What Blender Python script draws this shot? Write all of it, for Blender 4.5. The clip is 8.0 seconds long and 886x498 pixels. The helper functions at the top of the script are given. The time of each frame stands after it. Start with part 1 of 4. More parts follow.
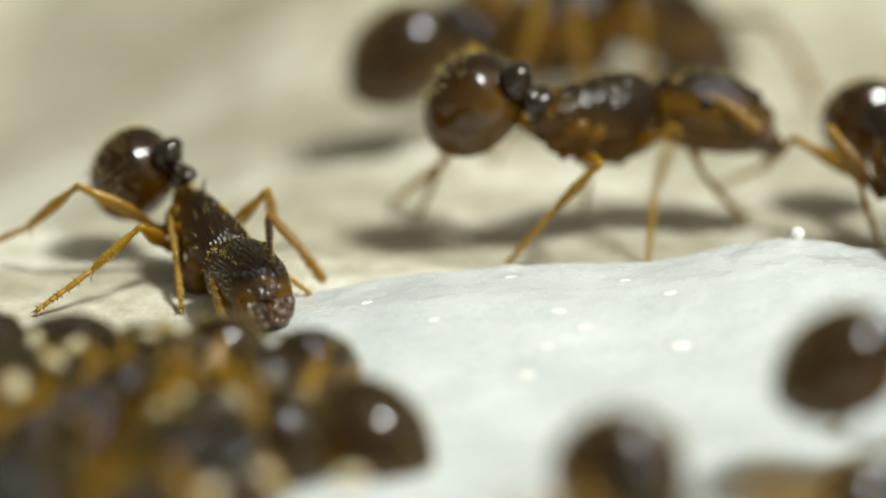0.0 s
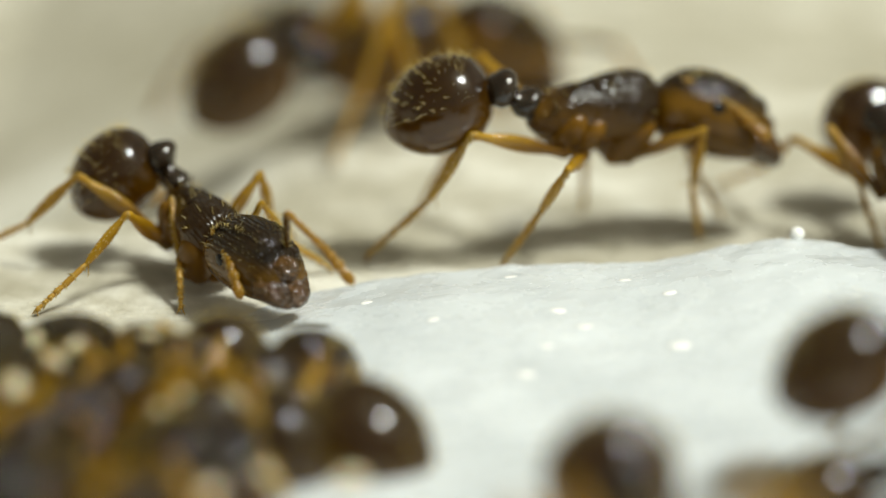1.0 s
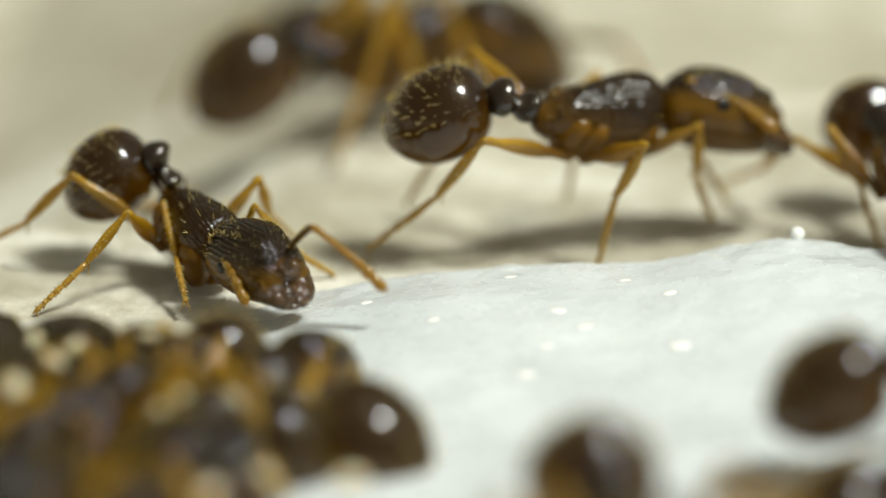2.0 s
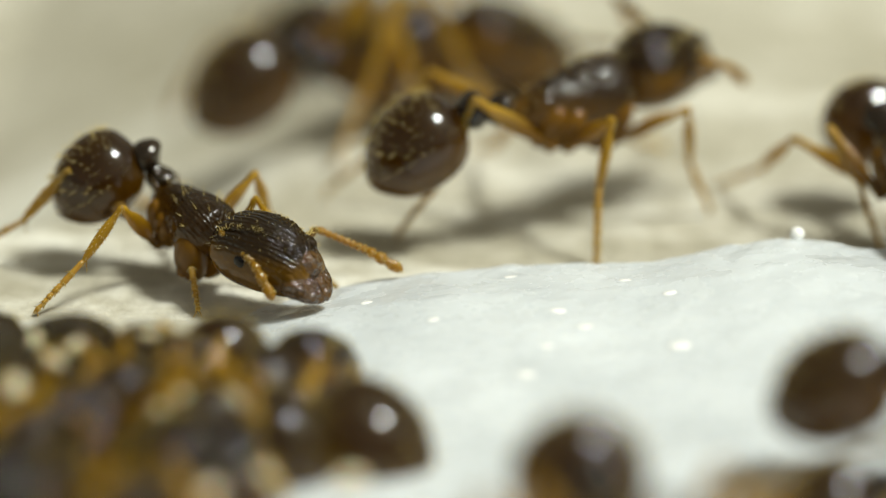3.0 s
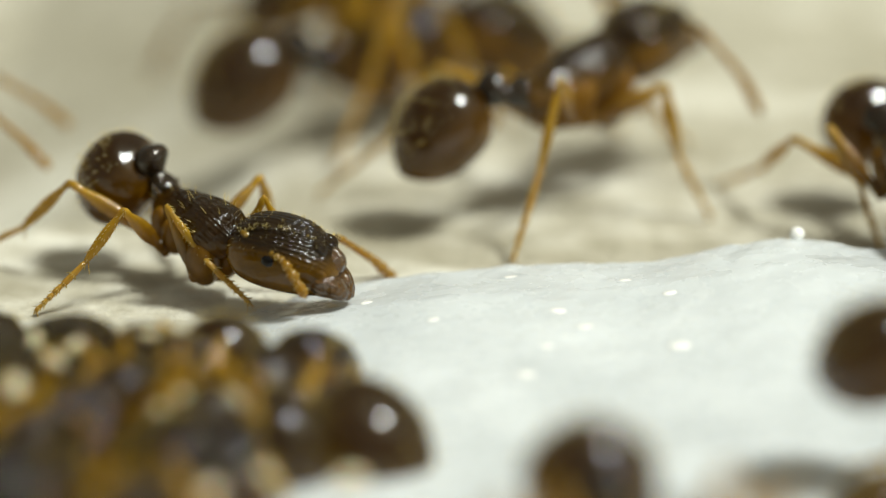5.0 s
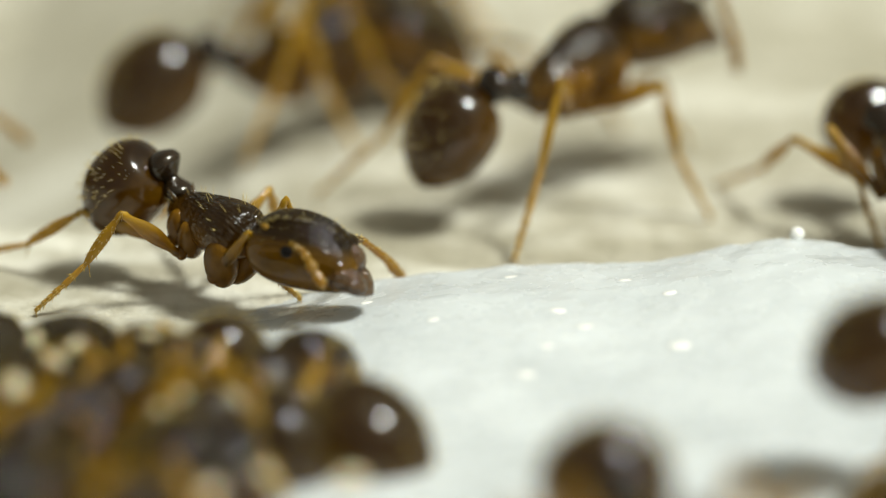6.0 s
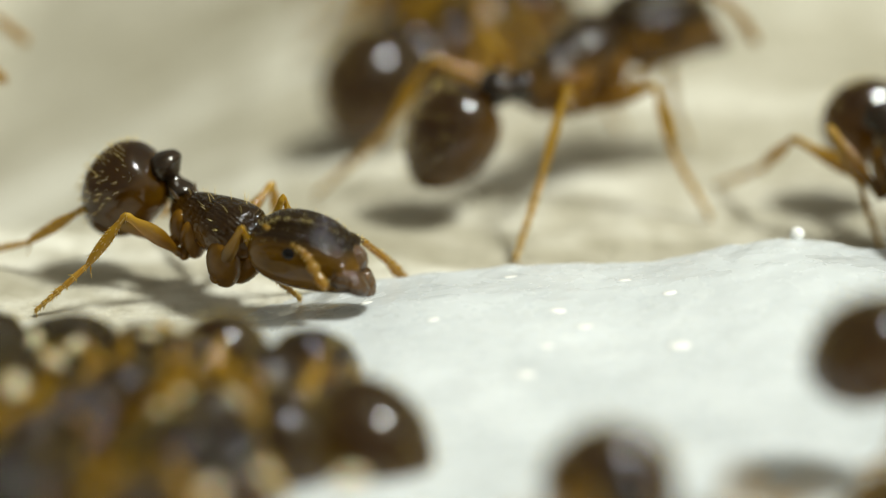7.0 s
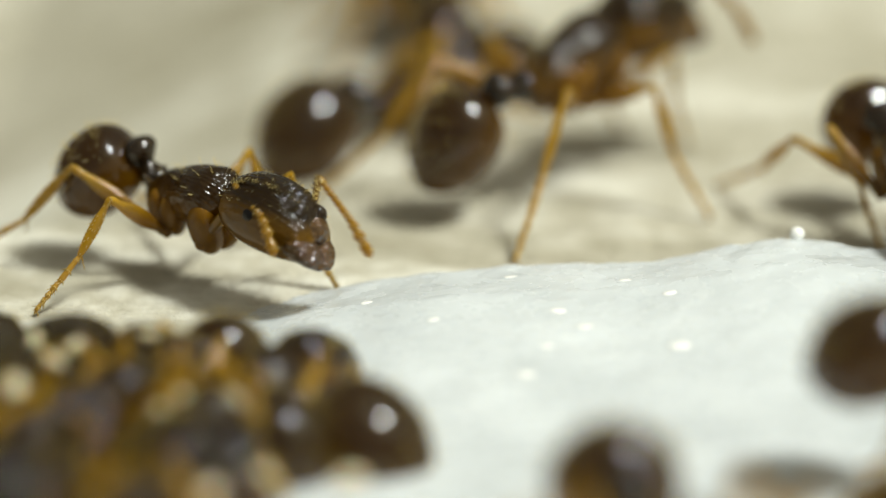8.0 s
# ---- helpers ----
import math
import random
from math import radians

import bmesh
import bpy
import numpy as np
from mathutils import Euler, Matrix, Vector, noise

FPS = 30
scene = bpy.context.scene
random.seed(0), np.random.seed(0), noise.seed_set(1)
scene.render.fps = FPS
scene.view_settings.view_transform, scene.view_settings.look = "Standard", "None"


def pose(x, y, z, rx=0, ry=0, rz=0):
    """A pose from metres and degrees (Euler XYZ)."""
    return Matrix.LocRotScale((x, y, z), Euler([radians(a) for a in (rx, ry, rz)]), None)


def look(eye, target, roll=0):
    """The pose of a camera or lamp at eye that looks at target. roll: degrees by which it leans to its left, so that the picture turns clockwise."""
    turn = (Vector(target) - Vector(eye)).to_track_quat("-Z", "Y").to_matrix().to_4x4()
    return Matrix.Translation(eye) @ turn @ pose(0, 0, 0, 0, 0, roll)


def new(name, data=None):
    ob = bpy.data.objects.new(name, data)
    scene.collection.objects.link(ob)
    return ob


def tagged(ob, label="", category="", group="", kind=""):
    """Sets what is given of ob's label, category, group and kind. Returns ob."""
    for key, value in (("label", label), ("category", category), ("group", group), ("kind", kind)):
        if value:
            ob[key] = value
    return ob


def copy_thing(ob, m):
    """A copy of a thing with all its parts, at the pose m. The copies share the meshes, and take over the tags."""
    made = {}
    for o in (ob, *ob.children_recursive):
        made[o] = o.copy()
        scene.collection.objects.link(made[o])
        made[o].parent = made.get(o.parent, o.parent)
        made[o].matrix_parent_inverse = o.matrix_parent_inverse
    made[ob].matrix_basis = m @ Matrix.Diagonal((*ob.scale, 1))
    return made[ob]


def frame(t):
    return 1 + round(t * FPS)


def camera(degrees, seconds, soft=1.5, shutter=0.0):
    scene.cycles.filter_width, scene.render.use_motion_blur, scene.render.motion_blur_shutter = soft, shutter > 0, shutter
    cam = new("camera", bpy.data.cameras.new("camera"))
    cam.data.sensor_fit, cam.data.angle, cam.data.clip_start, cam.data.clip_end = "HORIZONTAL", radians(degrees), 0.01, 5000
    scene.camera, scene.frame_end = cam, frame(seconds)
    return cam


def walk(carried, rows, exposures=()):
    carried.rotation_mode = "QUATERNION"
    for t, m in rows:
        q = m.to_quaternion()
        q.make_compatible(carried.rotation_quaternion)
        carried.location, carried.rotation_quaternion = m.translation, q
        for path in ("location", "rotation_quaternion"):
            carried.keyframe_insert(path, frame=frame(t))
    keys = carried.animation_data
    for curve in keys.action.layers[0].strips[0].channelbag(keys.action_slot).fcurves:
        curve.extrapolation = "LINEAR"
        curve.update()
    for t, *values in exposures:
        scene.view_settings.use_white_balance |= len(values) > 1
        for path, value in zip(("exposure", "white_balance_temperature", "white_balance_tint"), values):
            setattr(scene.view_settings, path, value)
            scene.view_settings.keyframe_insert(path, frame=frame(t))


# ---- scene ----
cam = camera(9.96, 8.0, 1.2, 0.5)
MM = 0.001
EYE = Vector((0.0, -56.73, 19.73)) * MM
AIM = Vector((0.0, 0.0, 0.20)) * MM
walk(cam, [(0.0, look(EYE, AIM)), (8.0, look(EYE, AIM))], exposures=[(0.0, 0.05, 6520, -2), (8.0, 0.05, 6520, -2)])
# a macro lens with a shallow depth of field
cam.data.dof.use_dof = True
cam.data.dof.focus_distance = 58.35 * MM
cam.data.dof.aperture_fstop = 58.0
cam.data.dof.aperture_blades = 0

# ---- light ----
world = bpy.data.worlds.new("world")
scene.world = world
world.use_nodes = True
wn = world.node_tree
wn.nodes.clear()
sky = wn.nodes.new("ShaderNodeTexSky")
sky.sky_type = "NISHITA"
sky.sun_disc = False
sky.air_density, sky.dust_density, sky.ozone_density = 0.7, 4.0, 0.6
SUN_ELEVATION, SUN_AZIMUTH = 62.0, 24.0
sky.sun_elevation = radians(SUN_ELEVATION)
sky.sun_rotation = radians(90 + SUN_AZIMUTH)
back = wn.nodes.new("ShaderNodeBackground")
back.inputs["Strength"].default_value = 0.086
wout = wn.nodes.new("ShaderNodeOutputWorld")
pale = wn.nodes.new("ShaderNodeHueSaturation")
pale.inputs["Saturation"].default_value = 0.12
wn.links.new(sky.outputs[0], pale.inputs["Color"])
haze = wn.nodes.new("ShaderNodeMix")
haze.data_type, haze.blend_type = "RGBA", "MULTIPLY"
haze.inputs[0].default_value = 1.0
haze.inputs[7].default_value = (1.0, 0.905, 0.745, 1)
wn.links.new(pale.outputs[0], haze.inputs[6])
wn.links.new(haze.outputs[2], back.inputs["Color"])
wn.links.new(back.outputs[0], wout.inputs[0])

sun_data = bpy.data.lights.new("sun", "SUN")
sun_data.energy = 3.8
sun_data.angle = radians(12.0)
sun_data.color = (1.0, 0.96, 0.93)
sun = new("sun", sun_data)
sun_from = Vector((math.cos(radians(SUN_ELEVATION)) * math.cos(radians(SUN_AZIMUTH)),
                   -math.cos(radians(SUN_ELEVATION)) * math.sin(radians(SUN_AZIMUTH)),
                   math.sin(radians(SUN_ELEVATION))))
sun.matrix_world = look(sun_from * 0.3, (0, 0, 0))


# ---- materials ----
class Nodes:
    """A small builder for node materials; lengths in its textures are millimetres."""

    def __init__(self, name):
        self.mat = bpy.data.materials.new(name)
        self.mat.use_nodes = True
        self.tree = self.mat.node_tree
        self.tree.nodes.clear()
        self.bsdf = self.add("ShaderNodeBsdfPrincipled")
        self.out = self.add("ShaderNodeOutputMaterial")
        self.link(self.bsdf.outputs[0], self.out.inputs[0])
        tex = self.add("ShaderNodeTexCoord")
        scale = self.add("ShaderNodeVectorMath")
        scale.operation = "SCALE"
        scale.inputs["Scale"].default_value = 1000.0
        self.link(tex.outputs["Object"], scale.inputs[0])
        self.vec = scale.outputs[0]

    def add(self, kind):
        return self.tree.nodes.new(kind)

    def link(self, a, b):
        self.tree.links.new(a, b)

    def stretch(self, x, y, z):
        m = self.add("ShaderNodeMapping")
        m.inputs["Scale"].default_value = (x, y, z)
        self.link(self.vec, m.inputs["Vector"])
        return m.outputs[0]

    def noise(self, scale, detail=4.0, rough=0.55, vec=None):
        n = self.add("ShaderNodeTexNoise")
        n.inputs["Scale"].default_value = scale
        n.inputs["Detail"].default_value = detail
        n.inputs["Roughness"].default_value = rough
        self.link(vec or self.vec, n.inputs["Vector"])
        return n.outputs["Fac"]

    def cells(self, scale, vec=None):
        n = self.add("ShaderNodeTexVoronoi")
        n.inputs["Scale"].default_value = scale
        self.link(vec or self.vec, n.inputs["Vector"])
        return n.outputs["Distance"]

    def ramp(self, fac, stops):
        r = self.add("ShaderNodeValToRGB")
        r.color_ramp.elements[0].position, r.color_ramp.elements[0].color = stops[0][0], (*stops[0][1], 1)
        r.color_ramp.elements[1].position, r.color_ramp.elements[1].color = stops[-1][0], (*stops[-1][1], 1)
        for p, c in stops[1:-1]:
            r.color_ramp.elements.new(p).color = (*c, 1)
        self.link(fac, r.inputs[0])
        return r.outputs[0]

    def span(self, fac, low, high, a=0.3, b=0.7):
        m = self.add("ShaderNodeMapRange")
        m.inputs["From Min"].default_value, m.inputs["From Max"].default_value = a, b
        m.inputs["To Min"].default_value, m.inputs["To Max"].default_value = low, high
        self.link(fac, m.inputs["Value"])
        return m.outputs[0]

    def mixed(self, fac, a, b):
        m = self.add("ShaderNodeMix")
        m.data_type = "RGBA"
        self.link(fac, m.inputs[0])
        self.link(a, m.inputs[6])
        self.link(b, m.inputs[7])
        return m.outputs[2]

    def plus(self, a, b, k=1.0):
        m = self.add("ShaderNodeMath")
        m.operation = "MULTIPLY_ADD"
        self.link(b, m.inputs[0])
        m.inputs[1].default_value = k
        self.link(a, m.inputs[2])
        return m.outputs[0]

    def times(self, a, b):
        m = self.add("ShaderNodeMath")
        m.operation = "MULTIPLY"
        self.link(a, m.inputs[0])
        self.link(b, m.inputs[1])
        return m.outputs[0]

    def sine(self, value, rate):
        m = self.add("ShaderNodeMath")
        m.operation = "MULTIPLY"
        self.link(value, m.inputs[0])
        m.inputs[1].default_value = rate
        s = self.add("ShaderNodeMath")
        s.operation = "SINE"
        self.link(m.outputs[0], s.inputs[0])
        return s.outputs[0]

    def bump(self, height, millimetres, strength=1.0):
        b = self.add("ShaderNodeBump")
        b.inputs["Distance"].default_value = millimetres * MM
        b.inputs["Strength"].default_value = strength
        self.link(height, b.inputs["Height"])
        self.link(b.outputs[0], self.bsdf.inputs["Normal"])

    def put(self, name, value):
        s = self.bsdf.inputs[name]
        if hasattr(value, "is_linked"):
            self.link(value, s)
        else:
            s.default_value = value
        return self

    def glow_through(self, colour, share):
        """Thin horn lets light through: a share of translucent light."""
        t = self.add("ShaderNodeBsdfTranslucent")
        t.inputs["Color"].default_value = (*colour, 1)
        m = self.add("ShaderNodeMixShader")
        m.inputs[0].default_value = share
        self.link(self.bsdf.outputs[0], m.inputs[1])
        self.link(t.outputs[0], m.inputs[2])
        self.link(m.outputs[0], self.out.inputs[0])


def chitin(name, dark, light, rough, relief, ridges=0.0, through_share=0.0, through_colour=(0.3, 0.1, 0.02), back=None, gloss=0.5, coat=0.0, crumple=False, base=None, rows=1.0, sides=0.12):
    """Insect shell. back: a darker pair of colours for the upper side, above the given heights in millimetres.
    base: a browner pair of colours for the root of a limb, and how far along it they reach."""
    n = Nodes(name)
    blot = n.noise(1.6, 3)
    mottle = n.plus(blot, n.noise(9.0, 3), 0.35)
    colour = n.ramp(mottle, [(0.42, dark), (0.92, light)])
    fine = n.noise(22.0, 3)
    axes = n.add("ShaderNodeSeparateXYZ")
    n.link(n.vec, axes.inputs[0])
    if back:
        low, high, deep, pale_tone = back
        upper = n.span(n.plus(axes.outputs["Z"], n.noise(3.0, 3), 0.12), 0.0, 1.0, low + 0.06, high + 0.06)
        colour = n.mixed(upper, colour, n.ramp(blot, [(0.30, deep), (0.72, pale_tone)]))
    if base:
        near, far_end, deep, pale_tone = base
        root = n.span(n.plus(axes.outputs["X"], n.noise(4.0, 3), 0.2), 1.0, 0.0, near + 0.1, far_end + 0.1)
        colour = n.mixed(root, colour, n.ramp(mottle, [(0.42, deep), (0.92, pale_tone)]))
    n.put("Base Color", colour)
    n.put("Roughness", n.span(fine, rough * 0.75, rough * 1.35))
    n.put("Specular IOR Level", gloss)
    if coat:
        n.put("Coat Weight", coat).put("Coat Roughness", 0.04)
    if ridges:
        # lengthwise rows of low beads that follow the shell round from its top to its sides, fading out below
        wide = n.add("ShaderNodeMath")
        wide.operation = "ABSOLUTE"
        n.link(axes.outputs["Y"], wide.inputs[0])
        girth = n.plus(wide.outputs[0], axes.outputs["Z"], -1.0)
        rows_wave = n.sine(n.plus(girth, n.noise(3.6, 2), 0.13), 2 * math.pi / 0.080)
        bead_wave = n.sine(n.plus(axes.outputs["X"], n.noise(7.0, 2), 0.16), 2 * math.pi / 0.090)
        height = n.plus(n.times(rows_wave, n.span(bead_wave, 0.15 * rows, rows, -1.0, 1.0)), n.cells(9.0), ridges)
        n.bump(n.times(height, n.span(axes.outputs["Z"], sides, 1.0, 0.02, 0.24)), relief)
    elif crumple:
        n.bump(n.plus(n.cells(13.0, n.stretch(0.7, 1.0, 1.0)), n.noise(20.0, 2), 0.6), relief)
    else:
        n.bump(n.plus(fine, n.noise(60.0, 2), 0.4), relief)
    if through_share:
        n.glow_through(through_colour, through_share)
    return n.mat


M_HEAD = chitin("head_chitin", (0.050, 0.0235, 0.0016), (0.175, 0.086, 0.0056), 0.08, 0.0092, 0.9, 0.15, (0.62, 0.34, 0.015), (0.0, 0.19, (0.0045, 0.0030, 0.0012), (0.015, 0.0085, 0.0024)), gloss=0.42, sides=0.24)
M_BODY = chitin("body_chitin", (0.038, 0.0180, 0.0016), (0.120, 0.058, 0.0042), 0.16, 0.0090, 2.4, 0.17, (0.60, 0.33, 0.015), (-0.06, 0.18, (0.006, 0.0038, 0.0012), (0.020, 0.0110, 0.0028)), gloss=0.42, rows=0.55, sides=0.6)
M_GASTER = chitin("gaster_chitin", (0.036, 0.0170, 0.0014), (0.125, 0.062, 0.0036), 0.07, 0.002, 0.0, 0.23, (0.60, 0.33, 0.012), (-0.24, 0.12, (0.004, 0.0028, 0.0011), (0.014, 0.0075, 0.0022)), gloss=0.55, coat=0.22)
M_NODE = chitin("node_chitin", (0.008, 0.005, 0.002), (0.026, 0.013, 0.004), 0.08, 0.004, gloss=0.6, coat=0.1)
M_LEG = chitin("leg_chitin", (0.190, 0.110, 0.006), (0.54, 0.335, 0.020), 0.10, 0.010, through_share=0.40, through_colour=(0.86, 0.57, 0.04), gloss=0.8)
M_FEMUR = chitin("femur_chitin", (0.170, 0.098, 0.006), (0.50, 0.305, 0.020), 0.10, 0.008, through_share=0.32, through_colour=(0.80, 0.50, 0.035), gloss=0.8, base=(0.40, 0.80, (0.055, 0.028, 0.003), (0.20, 0.105, 0.009)))
M_TARSUS = chitin("tarsus_chitin", (0.34, 0.19, 0.025), (0.58, 0.38, 0.07), 0.16, 0.010, through_share=0.40, through_colour=(0.82, 0.54, 0.10))
M_COXA = chitin("coxa_chitin", (0.080, 0.0370, 0.0026), (0.240, 0.116, 0.0080), 0.14, 0.008, through_share=0.28, through_colour=(0.62, 0.35, 0.018), gloss=0.4)
M_MANDIBLE = chitin("mandible_chitin", (0.034, 0.0150, 0.002), (0.10, 0.046, 0.006), 0.07, 0.042, through_share=0.10, gloss=0.8, crumple=True)
M_SCAPE = chitin("scape_chitin", (0.045, 0.021, 0.003), (0.12, 0.058, 0.008), 0.14, 0.010, through_share=0.15, through_colour=(0.6, 0.31, 0.03))
M_ANTENNA = chitin("antenna_chitin", (0.15, 0.080, 0.007), (0.38, 0.215, 0.020), 0.14, 0.006, through_share=0.38, through_colour=(0.80, 0.48, 0.045), gloss=0.7)


def eye_material():
    n = Nodes("eye_lens")
    n.put("Base Color", (0.006, 0.005, 0.005, 1)).put("Roughness", 0.16).put("Specular IOR Level", 0.3)
    n.bump(n.cells(34.0), 0.0015)
    return n.mat


def hair_material():
    n = Nodes("hair_gold")
    n.put("Base Color", n.ramp(n.noise(3.0), [(0.3, (0.66, 0.50, 0.13)), (0.7, (0.88, 0.74, 0.28))]))
    n.put("Roughness", 0.35)
    n.glow_through((0.8, 0.65, 0.3), 0.4)
    return n.mat


def stone_material():
    n = Nodes("pale_stone")
    big = n.noise(0.42, 4, 0.6, n.stretch(0.28, 1.0, 1.0))
    mid = n.noise(1.5, 5, 0.6)
    grain = n.noise(11.0, 4, 0.65)
    col = n.ramp(n.plus(big, mid, 0.5), [(0.54, (0.275, 0.247, 0.172)), (0.74, (0.455, 0.430, 0.346)), (0.90, (0.71, 0.695, 0.62))])
    speck = n.ramp(n.plus(n.noise(5.0, 2, 0.5), n.noise(15.0, 2, 0.5, n.stretch(0.7, 1.0, 1.0)), 0.8), [(1.00, (1, 1, 1)), (1.12, (0.50, 0.42, 0.31))])
    m = n.add("ShaderNodeMix")
    m.data_type, m.blend_type = "RGBA", "MULTIPLY"
    m.inputs[0].default_value = 0.6
    n.link(col, m.inputs[6])
    n.link(speck, m.inputs[7])
    n.put("Base Color", m.outputs[2])
    n.put("Roughness", n.span(grain, 0.55, 0.85))
    n.bump(n.plus(n.plus(mid, grain, 0.35), n.noise(40.0, 3), 0.12), 0.10)
    return n.mat


def lump_material():
    n = Nodes("white_paste")
    mid = n.noise(0.8, 4, 0.5)
    grain = n.noise(7.0, 3, 0.55)
    n.put("Base Color", n.ramp(mid, [(0.3, (0.53, 0.565, 0.59)), (0.7, (0.64, 0.675, 0.70))]))
    n.put("Roughness", n.span(n.noise(2.6, 3), 0.10, 0.42))
    n.put("Subsurface Weight", 0.4)
    n.bsdf.inputs["Subsurface Radius"].default_value = (1.0, 0.95, 0.85)
    n.bsdf.inputs["Subsurface Scale"].default_value = 0.3 * MM
    n.bump(n.plus(n.plus(mid, grain, 0.16), n.noise(26.0, 2), 0.03), 0.05)
    return n.mat


def crumb_material():
    n = Nodes("pale_brood")
    n.put("Base Color", n.ramp(n.noise(2.0, 4), [(0.3, (0.52, 0.43, 0.22)), (0.7, (0.76, 0.71, 0.52))]))
    n.put("Roughness", 0.38)
    n.put("Subsurface Weight", 0.3)
    n.bsdf.inputs["Subsurface Scale"].default_value = 0.2 * MM
    n.bump(n.noise(14.0, 3), 0.02)
    return n.mat


M_EYE, M_HAIR, M_STONE, M_LUMP, M_CRUMB = eye_material(), hair_material(), stone_material(), lump_material(), crumb_material()


def white_bead_material():
    n = Nodes("wet_droplet")
    # near-white base: paints the lump's glints brighter than the paste; also the sugar grain
    n.put("Base Color", n.ramp(n.noise(4.0), [(0.3, (0.90, 0.91, 0.90)), (0.7, (0.95, 0.955, 0.945))])).put("Roughness", 0.07)
    n.put("Specular IOR Level", 0.8)
    n.put("Coat Weight", 0.6).put("Coat Roughness", 0.03)
    n.bump(n.noise(9.0, 2), 0.006)
    return n.mat


M_WHITE_BEAD = white_bead_material()


# ---- mesh tools; all lengths in millimetres ----
def part(name, bm, material, parent=None, label="", kind="", smooth=True):
    """Links a bmesh as one mesh object under a thing or under a part."""
    for v in bm.verts:
        v.co *= MM
    me = bpy.data.meshes.new(name)
    bm.normal_update()
    bm.to_mesh(me)
    bm.free()
    me.materials.append(material)
    if any(p.material_index for p in me.polygons):
        me.materials.append(M_HAIR)
    if smooth:
        me.polygons.foreach_set("use_smooth", [True] * len(me.polygons))
    ob = new(name, me)
    ob.parent = parent
    return tagged(ob, label, kind=kind)


def sheet(name, xs, ys, height, keep, material):
    """A height field on an uneven grid of xs and ys, in millimetres; keep tells which points belong to it."""
    gx, gy = np.meshgrid(np.array(xs), np.array(ys))
    gz, ok = height(gx, gy), keep(gx, gy)
    w = len(xs)
    verts = np.stack([gx, gy, gz], -1).reshape(-1, 3) * MM
    good = ok.reshape(-1)
    j, i = np.mgrid[0:len(ys) - 1, 0:w - 1]
    a = (j * w + i).reshape(-1)
    quads = np.stack([a, a + 1, a + 1 + w, a + w], -1)
    quads = quads[good[quads].all(1)]
    used = np.unique(quads)
    back_to = np.zeros(len(verts), int)
    back_to[used] = np.arange(len(used))
    me = bpy.data.meshes.new(name)
    me.from_pydata(verts[used].tolist(), [], back_to[quads].tolist())
    me.polygons.foreach_set("use_smooth", [True] * len(me.polygons))
    me.materials.append(material)
    return new(name, me)


NOISE_TABLES = {}


def noise_table(seed, octave):
    if (seed, octave) not in NOISE_TABLES:
        NOISE_TABLES[seed, octave] = np.random.RandomState(seed * 31 + octave).uniform(-1, 1, (256, 256))
    return NOISE_TABLES[seed, octave]


def smooth_noise(x, y, scale, seed, octaves=4, gain=0.5):
    """Value noise over arrays, about -1 to 1."""
    total, amp = np.zeros_like(x), 1.0
    for o in range(octaves):
        table = noise_table(seed, o)
        u, v = x / scale * 2 ** o + 37.3 * o + 100, y / scale * 2 ** o + 11.7 * o + 100
        i, j = np.floor(u).astype(int), np.floor(v).astype(int)
        f, g = u - i, v - j
        f, g = f * f * (3 - 2 * f), g * g * (3 - 2 * g)
        i0, i1, j0, j1 = i % 256, (i + 1) % 256, j % 256, (j + 1) % 256
        total += amp * ((table[i0, j0] * (1 - f) + table[i1, j0] * f) * (1 - g) + (table[i0, j1] * (1 - f) + table[i1, j1] * f) * g)
        amp *= gain
    return total


def tube(stations, sides=20, ends=True, bm=None, power=2.0, wobble=None):
    """A lofted body along x: stations of (x, y, z, ry, rz), with rounded section."""
    bm = bm or bmesh.new()
    rings = []
    for k, (x, y, z, ry, rz) in enumerate(stations):
        ring = []
        for s in range(sides):
            a = 2 * math.pi * s / sides
            c, d = math.cos(a), math.sin(a)
            c, d = math.copysign(abs(c) ** (2 / power), c), math.copysign(abs(d) ** (2 / power), d)
            w = 1.0 + (wobble(x, a) if wobble else 0.0)
            ring.append(bm.verts.new((x, y + ry * c * w, z + rz * d * w)))
        rings.append(ring)
    for a, b in zip(rings, rings[1:]):
        for s in range(sides):
            bm.faces.new((a[s], a[(s + 1) % sides], b[(s + 1) % sides], b[s]))
    if ends:
        for ring, (x, y, z, _, _), flip in ((rings[0], stations[0], False), (rings[-1], stations[-1], True)):
            mid = bm.verts.new((x, y, z))
            for s in range(sides):
                f = (ring[s], ring[(s + 1) % sides], mid)
                bm.faces.new(f if flip else f[::-1])
    return bm


def blend(stations, count):
    """Smooth stations through the given ones (Catmull-Rom)."""
    out, n = [], len(stations)
    for i in range(n - 1):
        p0, p1, p2, p3 = stations[max(i - 1, 0)], stations[i], stations[i + 1], stations[min(i + 2, n - 1)]
        for k in range(count):
            u = k / count
            out.append(tuple(0.5 * (2 * b + (c - a) * u + (2 * a - 5 * b + 4 * c - d) * u * u + (3 * b - a - 3 * c + d) * u ** 3)
                             for a, b, c, d in zip(p0, p1, p2, p3)))
    out.append(stations[-1])
    return out


def ball(bm, centre, radii, u=14, v=9, turn=None):
    m = Matrix.Translation(centre) @ (turn or Matrix()) @ Matrix.Diagonal((*radii, 1))
    bmesh.ops.create_uvsphere(bm, u_segments=u, v_segments=v, radius=1.0, matrix=m)
    return bm


